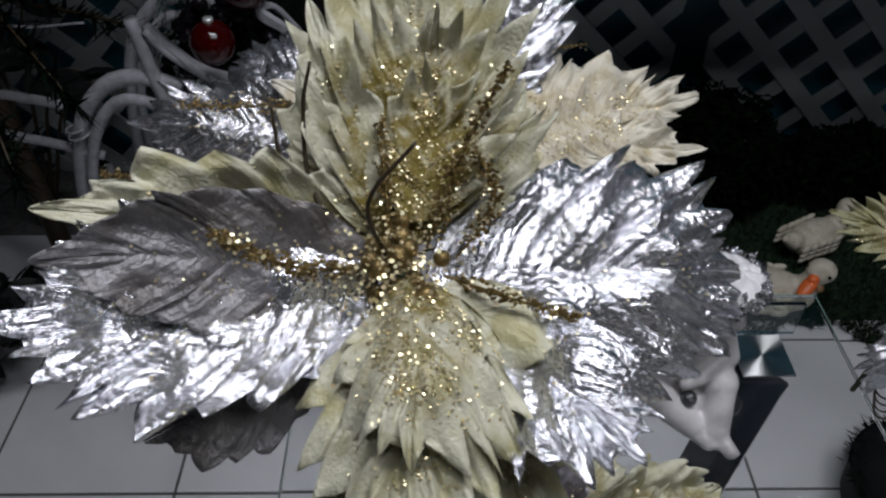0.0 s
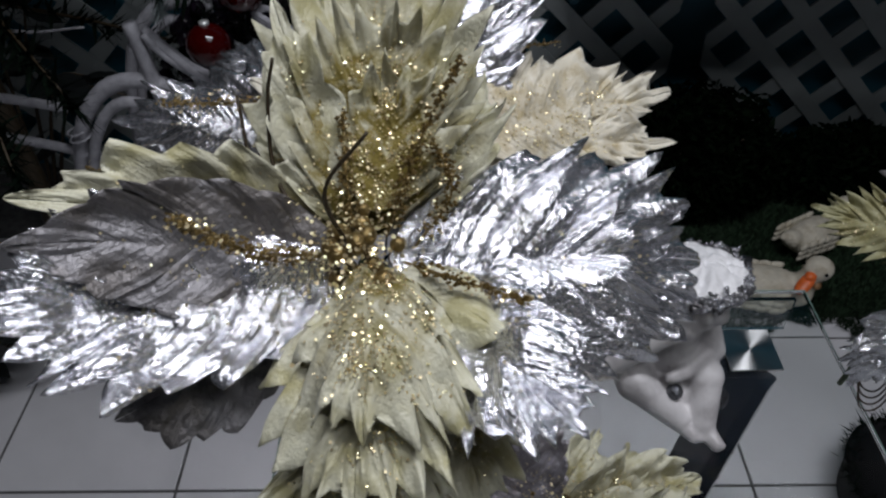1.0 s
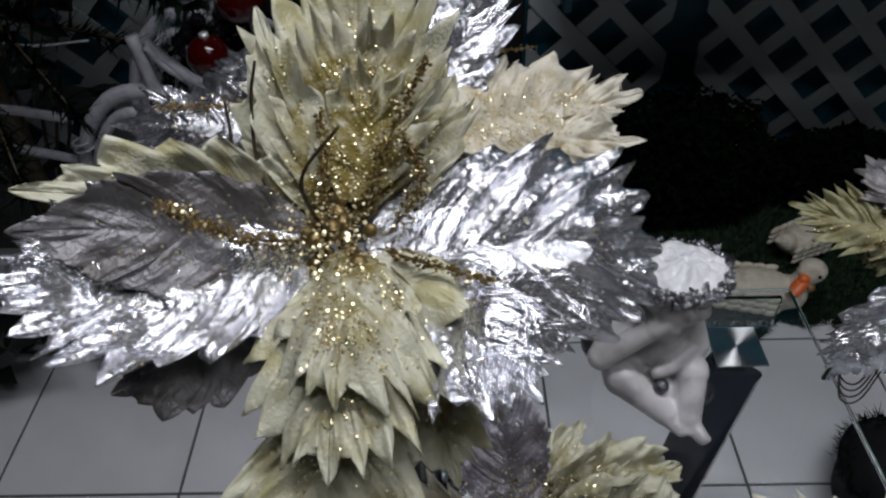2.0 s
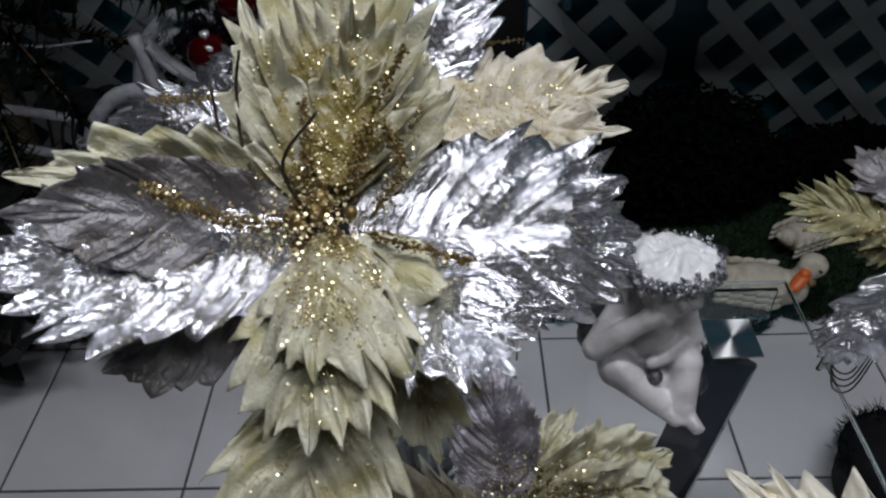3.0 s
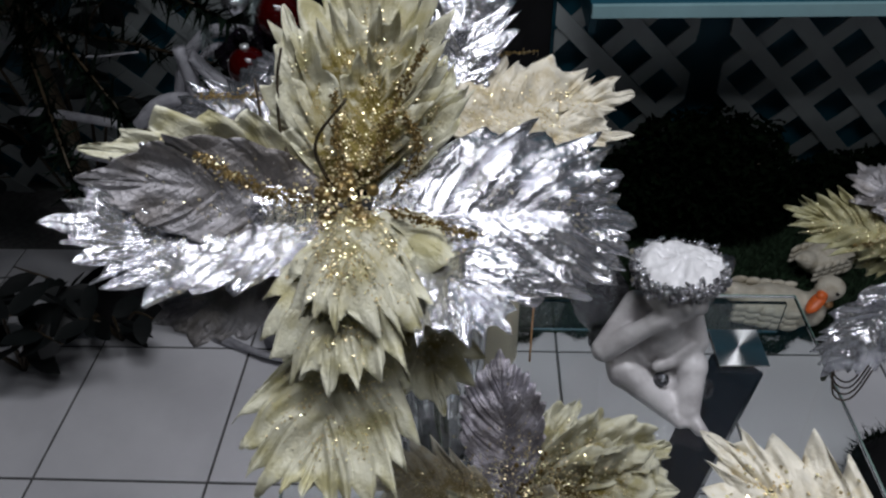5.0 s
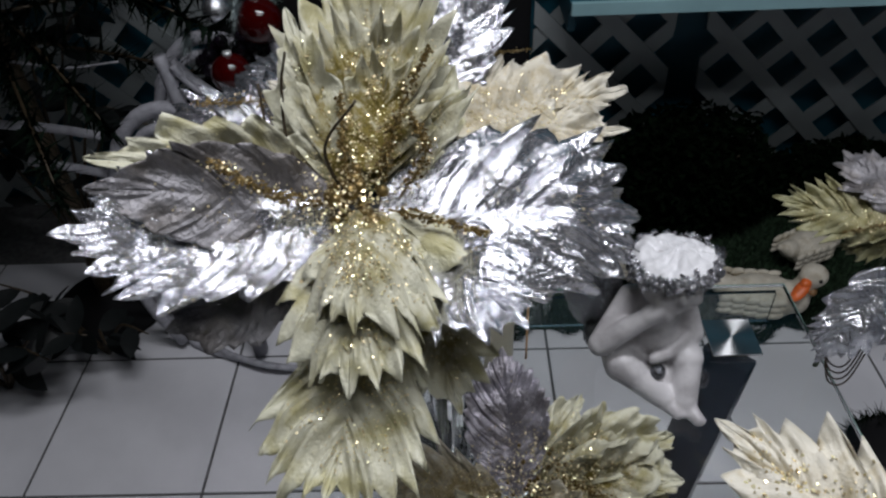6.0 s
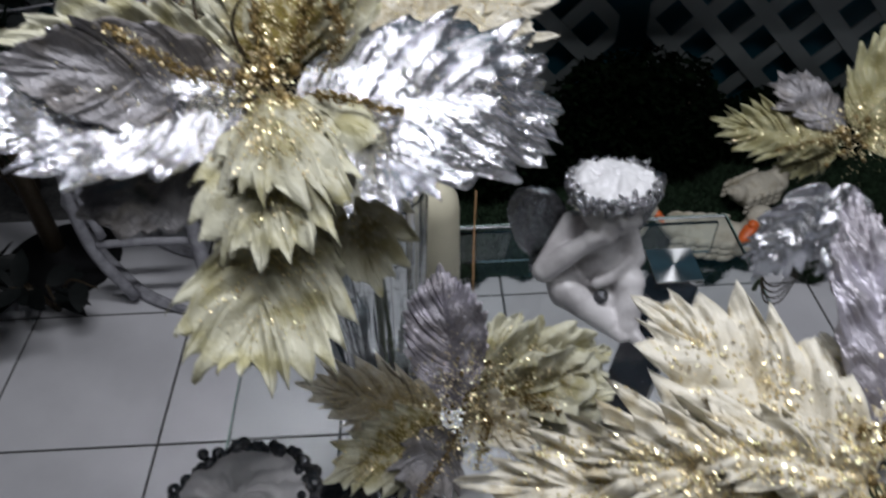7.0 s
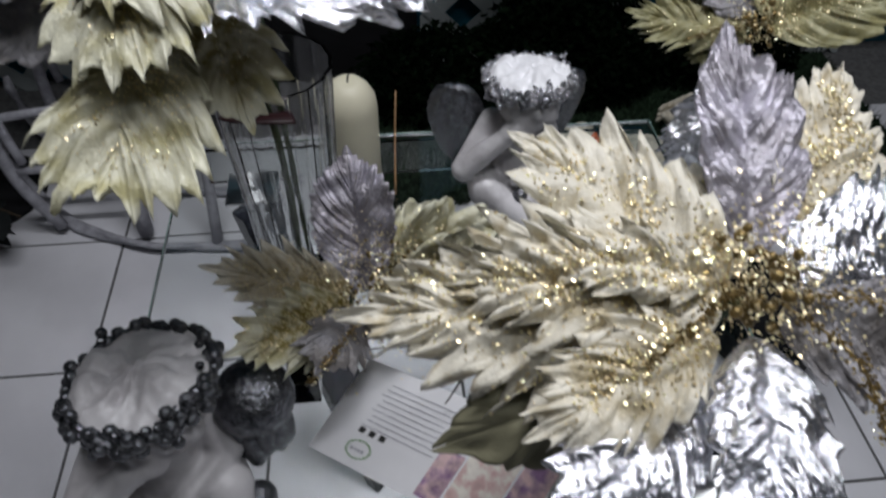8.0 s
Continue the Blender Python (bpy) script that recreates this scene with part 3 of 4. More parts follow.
stem(f1, (C1, (0.105, 0.21, 0.90), (0.125, 0.29, 0.75), (0.125, 0.315, 0.513)))

# ---- poinsettia behind it ----
f2 = thing("poinsettia", (0.13, 0.33, TZ + 0.012), "artificial poinsettia with cream and silver petals behind the large one", "artificial flower", "poinsettias")
P(f2, (0.140, 0.290, 0.935), (0.290, 0.385, 0.902), (-0.2, -0.6, 0.8), 0.098, IV, 8, 0.42, -0.08, 0.08, 0.0026, 41, flakes=420)
P(f2, (0.150, 0.300, 0.920), (0.282, 0.330, 0.900), (-0.2, -0.6, 0.8), 0.060, IV, 7, 0.45, -0.1, 0.05, 0.0026, 42, flakes=130)
P(f2, (0.145, 0.310, 0.935), (0.175, 0.400, 1.030), (0.1, -0.85, 0.5), 0.075, SI, 9, 0.34, -0.1, 0.05, 0.0022, 43, label="silver crinkled petal")
P(f2, (0.080, 0.300, 0.925), (-0.078, 0.335, 0.918), (0.1, -0.6, 0.8), 0.095, SI, 9, 0.36, -0.1, 0.07, 0.0022, 44, flakes=50, label="silver crinkled petal")
P(f2, (0.080, 0.315, 0.935), (-0.020, 0.400, 0.930), (0.1, -0.7, 0.7), 0.080, SI, 9, 0.36, -0.1, 0.07, 0.0022, 45, label="silver crinkled petal")
P(f2, (0.090, 0.290, 0.935), (0.018, 0.320, 0.955), (0.2, -0.6, 0.8), 0.036, IV, 3, 0.2, 0.2, 0.05, 0.0014, 46)
beads(f2, (0.115, 0.300, 0.935), 8, 0.007, 0.005, 47, (0, -0.4, 0.8))
sprig(f2, ((0.08, 0.30, 0.94), (0.03, 0.30, 0.95), (-0.03, 0.31, 0.945)), 220, 0.007, 48)
sprig(f2, ((0.06, 0.29, 0.93), (-0.01, 0.27, 0.925), (-0.075, 0.285, 0.915)), 240, 0.007, 49)
sprig(f2, ((0.15, 0.34, 0.94), (0.175, 0.37, 0.945), (0.21, 0.40, 0.935)), 60, 0.004, 50)
stem(f2, ((0.115, 0.31, 0.93), (0.125, 0.33, 0.80), (0.13, 0.345, 0.513)))

# ---- low poinsettia in the middle of the table ----
f3 = thing("poinsettia", (0.17, 0.27, TZ + 0.012), "low artificial poinsettia with grey and crumpled cream petals", "artificial flower", "poinsettias")
P(f3, (0.190, 0.190, 0.635), (0.184, 0.275, 0.730), (0, -0.85, 0.6), 0.086, LI, 12, 0.14, 0.12, -0.05, 0.0016, 61, label="dull grey lilac petal standing upright")
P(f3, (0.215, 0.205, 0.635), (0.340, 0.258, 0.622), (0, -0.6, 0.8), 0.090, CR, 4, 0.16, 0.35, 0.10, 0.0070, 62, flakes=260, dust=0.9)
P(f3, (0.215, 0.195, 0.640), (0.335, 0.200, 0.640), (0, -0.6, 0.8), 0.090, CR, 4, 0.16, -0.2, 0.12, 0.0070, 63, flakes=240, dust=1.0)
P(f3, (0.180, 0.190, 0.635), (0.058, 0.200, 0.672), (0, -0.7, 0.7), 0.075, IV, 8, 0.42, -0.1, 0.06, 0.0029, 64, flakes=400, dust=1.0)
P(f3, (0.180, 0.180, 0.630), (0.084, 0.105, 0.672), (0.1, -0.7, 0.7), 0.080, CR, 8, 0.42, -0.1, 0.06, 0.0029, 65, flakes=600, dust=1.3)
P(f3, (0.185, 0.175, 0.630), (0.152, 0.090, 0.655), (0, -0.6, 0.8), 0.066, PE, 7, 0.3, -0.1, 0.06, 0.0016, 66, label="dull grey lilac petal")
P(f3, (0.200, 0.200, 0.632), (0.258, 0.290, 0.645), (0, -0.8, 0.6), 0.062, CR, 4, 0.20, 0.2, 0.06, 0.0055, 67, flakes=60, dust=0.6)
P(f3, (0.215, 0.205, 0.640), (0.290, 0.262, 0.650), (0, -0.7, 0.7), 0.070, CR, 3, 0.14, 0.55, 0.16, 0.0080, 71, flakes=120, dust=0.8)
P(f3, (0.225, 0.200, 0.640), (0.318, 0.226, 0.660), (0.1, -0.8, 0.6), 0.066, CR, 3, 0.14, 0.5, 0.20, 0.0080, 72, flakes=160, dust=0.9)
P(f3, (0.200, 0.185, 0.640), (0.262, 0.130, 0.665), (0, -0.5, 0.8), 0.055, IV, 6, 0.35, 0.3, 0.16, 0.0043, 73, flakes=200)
beads(f3, (0.212, 0.182, 0.650), 90, 0.017, 0.0018, 68, (0, -0.5, 0.8))
sprig(f3, ((0.205, 0.185, 0.65), (0.225, 0.165, 0.655), (0.235, 0.140, 0.640)), 150, 0.007, 69)
sprig(f3, ((0.20, 0.18, 0.64), (0.175, 0.12, 0.66), (0.15, 0.09, 0.655)), 150, 0.006, 70)
sprig(f3, ((0.21, 0.185, 0.65), (0.24, 0.175, 0.67), (0.275, 0.16, 0.665)), 200, 0.008, 74)
sprig(f3, ((0.21, 0.18, 0.65), (0.215, 0.15, 0.67), (0.205, 0.12, 0.66)), 200, 0.008, 75)
stem(f3, ((0.195, 0.20, 0.63), (0.18, 0.24, 0.58), (0.17, 0.27, 0.513)))

# ---- ivory poinsettia at the front of the table ----
f4 = thing("poinsettia", (0.36, 0.10, TZ), "tall artificial poinsettia with ivory glitter and silver petals", "artificial flower", "poinsettias")
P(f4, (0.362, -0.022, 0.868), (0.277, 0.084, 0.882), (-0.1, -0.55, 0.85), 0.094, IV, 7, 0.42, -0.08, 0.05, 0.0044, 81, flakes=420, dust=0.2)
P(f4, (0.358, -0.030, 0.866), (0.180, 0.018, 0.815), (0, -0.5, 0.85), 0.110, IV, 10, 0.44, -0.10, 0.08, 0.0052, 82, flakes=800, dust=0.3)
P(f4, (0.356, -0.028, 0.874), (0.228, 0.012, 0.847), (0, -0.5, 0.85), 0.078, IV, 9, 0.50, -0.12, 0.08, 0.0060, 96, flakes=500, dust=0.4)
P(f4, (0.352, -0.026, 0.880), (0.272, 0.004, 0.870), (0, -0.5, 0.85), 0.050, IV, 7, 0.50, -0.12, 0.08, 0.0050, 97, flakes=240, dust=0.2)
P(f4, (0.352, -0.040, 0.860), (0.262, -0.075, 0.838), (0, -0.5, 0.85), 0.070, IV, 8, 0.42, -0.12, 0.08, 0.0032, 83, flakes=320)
P(f4, (0.385, 0.000, 0.862), (0.397, 0.114, 0.924), (0, -0.7, 0.7), 0.064, LI, 9, 0.04, 0.10, 0.06, 0.0034, 84, label="silver crinkled petal standing upright")
P(f4, (0.405, 0.000, 0.860), (0.470, 0.112, 0.892), (0, -0.7, 0.7), 0.080, IV, 8, 0.30, 0.05, 0.06, 0.0029, 85, flakes=700)
P(f4, (0.388, -0.020, 0.866), (0.480, 0.020, 0.878), (0, -0.6, 0.8), 0.066, SI, 8, 0.3, -0.12, 0.10, 0.0024, 86, label="silver crinkled petal")
P(f4, (0.380, -0.038, 0.864), (0.455, -0.080, 0.868), (0, -0.5, 0.85), 0.070, PE, 8, 0.3, -0.1, 0.10, 0.0020, 87, label="dull grey petal")
P(f4, (0.370, -0.045, 0.860), (0.352, -0.130, 0.832), (0, -0.5, 0.85), 0.066, SI, 8, 0.3, -0.2, 0.12, 0.0026, 88, label="silver crinkled petal")
P(f4, (0.350, -0.050, 0.845), (0.262, -0.118, 0.818), (0, -0.5, 0.85), 0.070, SI, 8, 0.3, -0.1, 0.08, 0.0026, 89, label="silver crinkled petal")
P(f4, (0.345, -0.035, 0.835), (0.225, -0.045, 0.785), (0, -0.5, 0.85), 0.066, OL, 6, 0.1, -0.1, 0.05, 0.0010, 90, label="olive cloth leaf underneath")
P(f4, (0.372, -0.010, 0.862), (0.372, 0.060, 0.872), (0, -0.6, 0.8), 0.040, IV, 4, 0.2, -0.3, 0.15, 0.0029, 91, flakes=160)
beads(f4, (0.374, -0.024, 0.872), 40, 0.011, 0.0028, 92, (0, -0.5, 0.8))
sprig(f4, ((0.37, -0.03, 0.87), (0.345, -0.045, 0.885), (0.315, -0.060, 0.865)), 150, 0.005, 93)
sprig(f4, ((0.38, -0.03, 0.87), (0.41, -0.05, 0.885), (0.445, -0.062, 0.875)), 170, 0.006, 94)
sprig(f4, ((0.38, -0.035, 0.87), (0.395, -0.07, 0.875), (0.40, -0.10, 0.86)), 150, 0.006, 95)
stem(f4, ((0.372, -0.02, 0.855), (0.372, 0.03, 0.72), (0.36, 0.10, 0.501)))

# ---- poinsettia at the back right corner ----
f5 = thing("poinsettia", (0.57, 0.44, TZ), "artificial poinsettia with olive cream petals and hanging silver petals", "artificial flower", "poinsettias")
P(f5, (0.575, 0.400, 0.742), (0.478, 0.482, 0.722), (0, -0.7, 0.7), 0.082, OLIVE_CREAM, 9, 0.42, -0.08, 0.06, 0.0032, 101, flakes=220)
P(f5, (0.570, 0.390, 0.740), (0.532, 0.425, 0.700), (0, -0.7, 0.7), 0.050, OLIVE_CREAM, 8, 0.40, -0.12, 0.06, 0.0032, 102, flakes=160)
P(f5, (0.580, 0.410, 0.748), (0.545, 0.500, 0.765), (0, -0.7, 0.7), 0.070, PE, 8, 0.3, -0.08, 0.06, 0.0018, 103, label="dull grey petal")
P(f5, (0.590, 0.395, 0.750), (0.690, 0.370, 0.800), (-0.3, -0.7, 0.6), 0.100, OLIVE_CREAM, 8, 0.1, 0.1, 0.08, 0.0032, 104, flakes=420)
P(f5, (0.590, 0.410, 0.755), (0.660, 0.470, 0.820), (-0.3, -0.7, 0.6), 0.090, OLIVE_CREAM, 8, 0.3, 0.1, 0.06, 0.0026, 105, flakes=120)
P(f5, (0.574, 0.392, 0.700), (0.526, 0.382, 0.572), (-0.2, -0.8, 0.4), 0.085, SI, 9, 0.3, -0.10, 0.08, 0.0022, 106, label="silver crinkled petal hanging down")
P(f5, (0.588, 0.385, 0.705), (0.600, 0.340, 0.600), (0, -0.8, 0.4), 0.085, SI, 9, 0.3, -0.10, 0.08, 0.0022, 107, label="silver crinkled petal hanging down")
beads(f5, (0.578, 0.392, 0.752), 24, 0.010, 0.003, 108, (0, -0.5, 0.8))
sprig(f5, ((0.57, 0.39, 0.75), (0.55, 0.40, 0.745), (0.525, 0.415, 0.725)), 140, 0.006, 109)
for k in range(4):
    bm = bmesh.new()
    y = 0.392 - 0.004 * k
    tube(bm, [f5.matrix_world.inverted() @ Vector(p) for p in ((0.534, y, 0.60 - 0.004 * k), (0.542, y - 0.01, 0.575 - 0.006 * k), (0.56, y - 0.012, 0.570 - 0.004 * k), (0.577, y, 0.60))], 0.0011, 0.0009, 14, 5)
    part("tendril", bm, WIRE, f5, "thin brown wire tendril")
stem(f5, ((0.580, 0.405, 0.74), (0.575, 0.43, 0.63), (0.57, 0.44, 0.501)))

# ---- glass vase and candle ----
vase = thing("glass_vase", (0.125, 0.325, TZ), "clear ribbed glass vase with flower stems and a dark red ribbon", "vase")
bm = bmesh.new()
seg = 36
prof = [(0.040, 0.0), (0.043, 0.006), (0.040, 0.05), (0.043, 0.12), (0.048, 0.20), (0.052, 0.275), (0.049, 0.275), (0.045, 0.20), (0.040, 0.12), (0.036, 0.05), (0.034, 0.012)]
rings = []
for r, z in prof:
    rings.append([bm.verts.new(((r + 0.0014 * (j % 2) * (r > 0.0395)) * math.cos(2 * math.pi * j / seg), (r + 0.0014 * (j % 2) * (r > 0.0395)) * math.sin(2 * math.pi * j / seg), z)) for j in range(seg)])
for a, b in zip(rings, rings[1:]):
    for j in range(seg):
        bm.faces.new((a[j], a[(j + 1) % seg], b[(j + 1) % seg], b[j]))
bm.faces.new(rings[0][::-1])
bm.faces.new(rings[-1])
v = part("body", bm, CRYSTAL, vase, smooth=False)
v.visible_shadow = False
bm = bmesh.new()
tube(bm, [(0.053 * math.cos(a), 0.053 * math.sin(a), 0.255 + 0.004 * math.sin(3 * a)) for a in [-2.3 + i * 1.1 / 8 for i in range(9)]], 0.008, 0.012, 30, 8, flat=0.25)
part("ribbon", bm, RED_CLOTH, vase, "dark red ribbon tied below the rim")

candle = thing("candle", (0.182, 0.475, TZ), "thick ivory pillar candle with a rounded top on the glass table", "candle")
bm = bmesh.new()
lathe(bm, [(0.0295, 0.0), (0.031, 0.003), (0.031, 0.125), (0.0292, 0.138), (0.023, 0.149), (0.016, 0.156), (0.009, 0.158), (0.004, 0.156)], seg=40)
part("wax", bm, WAX, candle)
bm = bmesh.new()
tube(bm, ((0, 0, 0.155), (0.0005, 0, 0.161), (0.002, 0.001, 0.166)), 0.0011, 0.0009, 6, 6)
part("wick", bm, INK_DARK, candle)

bm = bmesh.new()
tube(bm, ((0.228, 0.462, 0.5), (0.231, 0.49, 0.56), (0.235, 0.512, 0.617)), 0.0013, 0.0009, 8, 6)
tagged(finish("bamboo_stick", bm, STICK), "thin bamboo stick standing beside the ivory candle", "stick")


# ---- cherub figurines ----
def melt(blobs, voxel):
    bm = bmesh.new()
    for b in blobs:
        if len(b) == 2:
            ball(bm, b[0], b[1], 20, 12)
        else:
            p, q, r0, r1 = b
            p, q = Vector(p), Vector(q)
            n = 9
            for i in range(n):
                f = i / (n - 1)
                ball(bm, p.lerp(q, f), r0 + (r1 - r0) * f, 14, 9)
    me = bpy.data.meshes.new("raw")
    bm.to_mesh(me)
    bm.free()
    ob = bpy.data.objects.new("raw", me)
    scene.collection.objects.link(ob)
    md = ob.modifiers.new("r", "REMESH")
    md.mode, md.voxel_size = "VOXEL", voxel
    sm = ob.modifiers.new("s", "SMOOTH")
    sm.factor, sm.iterations = 0.5, 4
    bpy.context.view_layer.update()
    got = bpy.data.meshes.new_from_object(ob.evaluated_get(bpy.context.evaluated_depsgraph_get()))
    bpy.data.objects.remove(ob)
    bpy.data.meshes.remove(me)
    return got


def cherub(sides=(-1, 1), round_wing=False):
    """Seated, facing -y, chin on a hand; base at the origin, 0.2 high."""
    blobs = [
        ((0, 0.02, 0.030), (0.038, 0.036, 0.030)),
        ((0, 0.018, 0.035), (0, 0.000, 0.085), 0.037, 0.032),
        ((0, 0.000, 0.085), (0.003, -0.008, 0.108), 0.028, 0.018),
        ((0.006, -0.014, 0.136), (0.035, 0.035, 0.032)),
        ((0.006, -0.036, 0.126), (0.018, 0.014, 0.014)),
        ((0.006, -0.050, 0.138), (0.0055, 0.006, 0.0065)),
        ((-0.010, -0.041, 0.130), (0.009, 0.008, 0.009)),
        ((0.022, -0.041, 0.130), (0.009, 0.008, 0.009)),
        ((0.006, -0.047, 0.126), (0.007, 0.005, 0.0035)),
        ((0.006, -0.043, 0.150), (0.024, 0.007, 0.005)),
        ((-0.028, 0.000, 0.102), (-0.064, -0.028, 0.066), 0.0145, 0.0140),
        ((-0.064, -0.028, 0.066), (-0.022, -0.040, 0.110), 0.0140, 0.010),
        ((-0.020, -0.040, 0.112), (-0.010, -0.046, 0.122), 0.011, 0.008),
        ((0.028, -0.002, 0.100), (0.038, -0.026, 0.066), 0.014, 0.012),
        ((0.038, -0.026, 0.066), (0.005, -0.044, 0.060), 0.011, 0.009),
        ((0.005, -0.044, 0.060), (-0.010, -0.048, 0.057), 0.009, 0.007),
        ((-0.026, 0.005, 0.026), (-0.040, -0.036, 0.040), 0.027, 0.020),
        ((-0.040, -0.036, 0.040), (0.000, -0.066, 0.015), 0.019, 0.0135),
        ((0.000, -0.066, 0.011), (0.012, -0.084, 0.008), 0.010, 0.0075),
        ((0.022, 0.005, 0.026), (0.028, -0.042, 0.046), 0.026, 0.0195),
        ((0.028, -0.042, 0.046), (0.022, -0.074, 0.014), 0.0185, 0.0135),
        ((0.022, -0.074, 0.011), (0.030, -0.096, 0.008), 0.0100, 0.0075),
        ((0.016, -0.088, 0.009), (0.004, 0.004, 0.004)),
        ((0.034, -0.099, 0.009), (0.004, 0.004, 0.004)),
        ((0.0, -0.016, 0.062), (0.026, 0.022, 0.026)),
        ((0.0, -0.034, 0.024), (0.030, 0.026, 0.020)),
        ((-0.006, -0.046, 0.118), (0.010, 0.008, 0.009)),
    ]
    body = melt(blobs, 0.0022)
    bm = bmesh.new()
    bm.from_mesh(body)
    for f in bm.faces:
        f.material_index = 0
    rnd = random.Random(4)
    # frosted hair on the crown of the head, with a wreath of tiny leaves
    crown = []
    for i in range(17):
        rr = 0.0425 * i / 16
        row = []
        for k in range(72):
            c = 2 * math.pi * k / 72
            wave = 0.0018 * math.sin(7 * c + 150 * rr + 2.5 * math.sin(3 * c)) * min(1, rr / 0.012)
            lump = 0.0060 * noise.noise(Vector((rr * math.cos(c) * 75, rr * math.sin(c) * 75, 1.3))) + 0.0030 * noise.noise(Vector((rr * math.cos(c) * 220, rr * math.sin(c) * 220, 4.1)))
            row.append(bm.verts.new((0.006 + rr * math.cos(c), -0.010 + rr * math.sin(c), 0.154 + 0.016 * math.sqrt(max(0, 1 - (rr / 0.044) ** 2)) + wave + lump - 0.10 * rr * math.sin(c))))
        crown.append(row)
    for p, q in zip(crown, crown[1:]):
        for k in range(72):
            bm.faces.new((p[k], q[k], q[(k + 1) % 72], p[(k + 1) % 72])).material_index = 1
    for i in range(300 if round_wing else 700):
        a = rnd.uniform(0, 2 * math.pi)
        h = rnd.gauss(0, 0.0050)
        r = 0.0435 + rnd.gauss(0, 0.0024)
        p = Vector((0.006 + r * math.cos(a), -0.010 + r * math.sin(a), 0.153 + h - 0.005 * math.sin(a)))
        if round_wing:
            ball(bm, p, rnd.uniform(0.0030, 0.0055), 8, 6, 3)
        else:
            q = Euler((rnd.uniform(0, 6), rnd.uniform(0, 6), rnd.uniform(0, 6))).to_matrix()
            nugget(bm, p, q, (0.0050, 0.0032, 0.0022), 3)
    # wings: a ribbed, rough teardrop with a raised rim
    for sx in sides:
        m = Matrix.Translation((sx * 0.058, 0.034, 0.082)) @ Euler((0.25, 0, sx * 0.45)).to_matrix().to_4x4()
        rows = []
        for i in range(1, 34):
            t = math.pi * i / 34
            z = 0.060 * math.cos(t) - 0.004
            row = []
            for k in range(40):
                b = 2 * math.pi * k / 40
                w = 0.033 * math.sin(t) ** 0.8 * (1 + 0.18 * math.cos(t))
                rough = 0.0016 * noise.noise(Vector((math.cos(b) * w * 160, z * 160, sx * 3 + math.sin(b)))) + 0.0011 * math.sin(b * 9 + 3 * t)
                row.append(bm.verts.new(m @ Vector((math.cos(b) * (w + rough), math.sin(b) * (0.011 * math.sin(t) ** 0.6 + rough), z))))
            rows.append(row)
        for p, q in zip(rows, rows[1:]):
            for k in range(40):
                bm.faces.new((p[k], q[k], q[(k + 1) % 40], p[(k + 1) % 40])).material_index = 2
        bm.faces.new(rows[0]).material_index = 2
        bm.faces.new(rows[-1][::-1]).material_index = 2
    if round_wing:
        ball(bm, (0.066, -0.016, 0.096), (0.029, 0.029, 0.027), 28, 18, 2)
        for k in range(12):
            c = 2 * math.pi * k / 12
            ball(bm, (0.064 + 0.018 * math.cos(c), -0.014 + 0.018 * math.sin(c), 0.070 - 0.006 * (k % 3)), (0.009, 0.009, 0.026), 10, 8, 2)
    for p, r in (((-0.045, 0.030, 0.022), 0.020), ((0.046, 0.028, 0.020), 0.018), ((-0.006, -0.054, 0.042), 0.0085), ((0.046, -0.046, 0.016), 0.013)):
        ball(bm, p, r, 14, 10, 2)
    return bm


bm = cherub()
angel = finish("cherub_figurine", bm, [MARBLE, FROST, DARK_SILVER, WREATH])
angel.matrix_world = pose(0.368, 0.452, TZ + 0.001, 0, 0, 6) @ Matrix.Diagonal((1.04, 1.02, 1.1, 1))
tagged(angel, "white resin seated cherub figurine with antique silver wreath and wings", "figurine", "cherub figurines")
a2 = finish("cherub_figurine", cherub((), True), [MARBLE, MARBLE, DARK_SILVER, DARK_SILVER])
a2.matrix_world = pose(0.024, 0.098, TZ + 0.001, 0, 0, 25) @ Matrix.Diagonal((1.14, 1.14, 1.1, 1))
tagged(a2, "grey white resin cherub figurine with dark silver wreath", "figurine", "cherub figurines")


# ---- printed flower care tag ----
tag = thing("care_tag", (0.215, 0.085, 0.595), "white printed care tag with flower pictures hanging under the flower", "label")
e0, e1, e2 = Vector((0.138, 0.093, 0.56)), Vector((0.193, 0.147, 0.60)), Vector((0.216, 0.031, 0.58))
ux, uy = (e1 - e0), (e2 - e0)
uz = ux.cross(uy).normalized()
if uz.z < 0:
    uz = -uz
tinv = tag.matrix_world.inverted()


def card_patch(name, a0, b0, a1, b1, mat, lift, label=""):
    bm = bmesh.new()
    vs = [bm.verts.new(tinv @ (e0 + ux * a + uy * b + uz * lift)) for a, b in ((a0, b0), (a1, b0), (a1, b1), (a0, b1))]
    f = bm.faces.new(vs)
    r = bmesh.ops.extrude_face_region(bm, geom=[f])
    for g in r["geom"]:
        if isinstance(g, bmesh.types.BMVert):
            g.co -= uz * 0.0004
    bmesh.ops.recalc_face_normals(bm, faces=bm.faces[:])
    return part(name, bm, mat, tag, label, smooth=False)


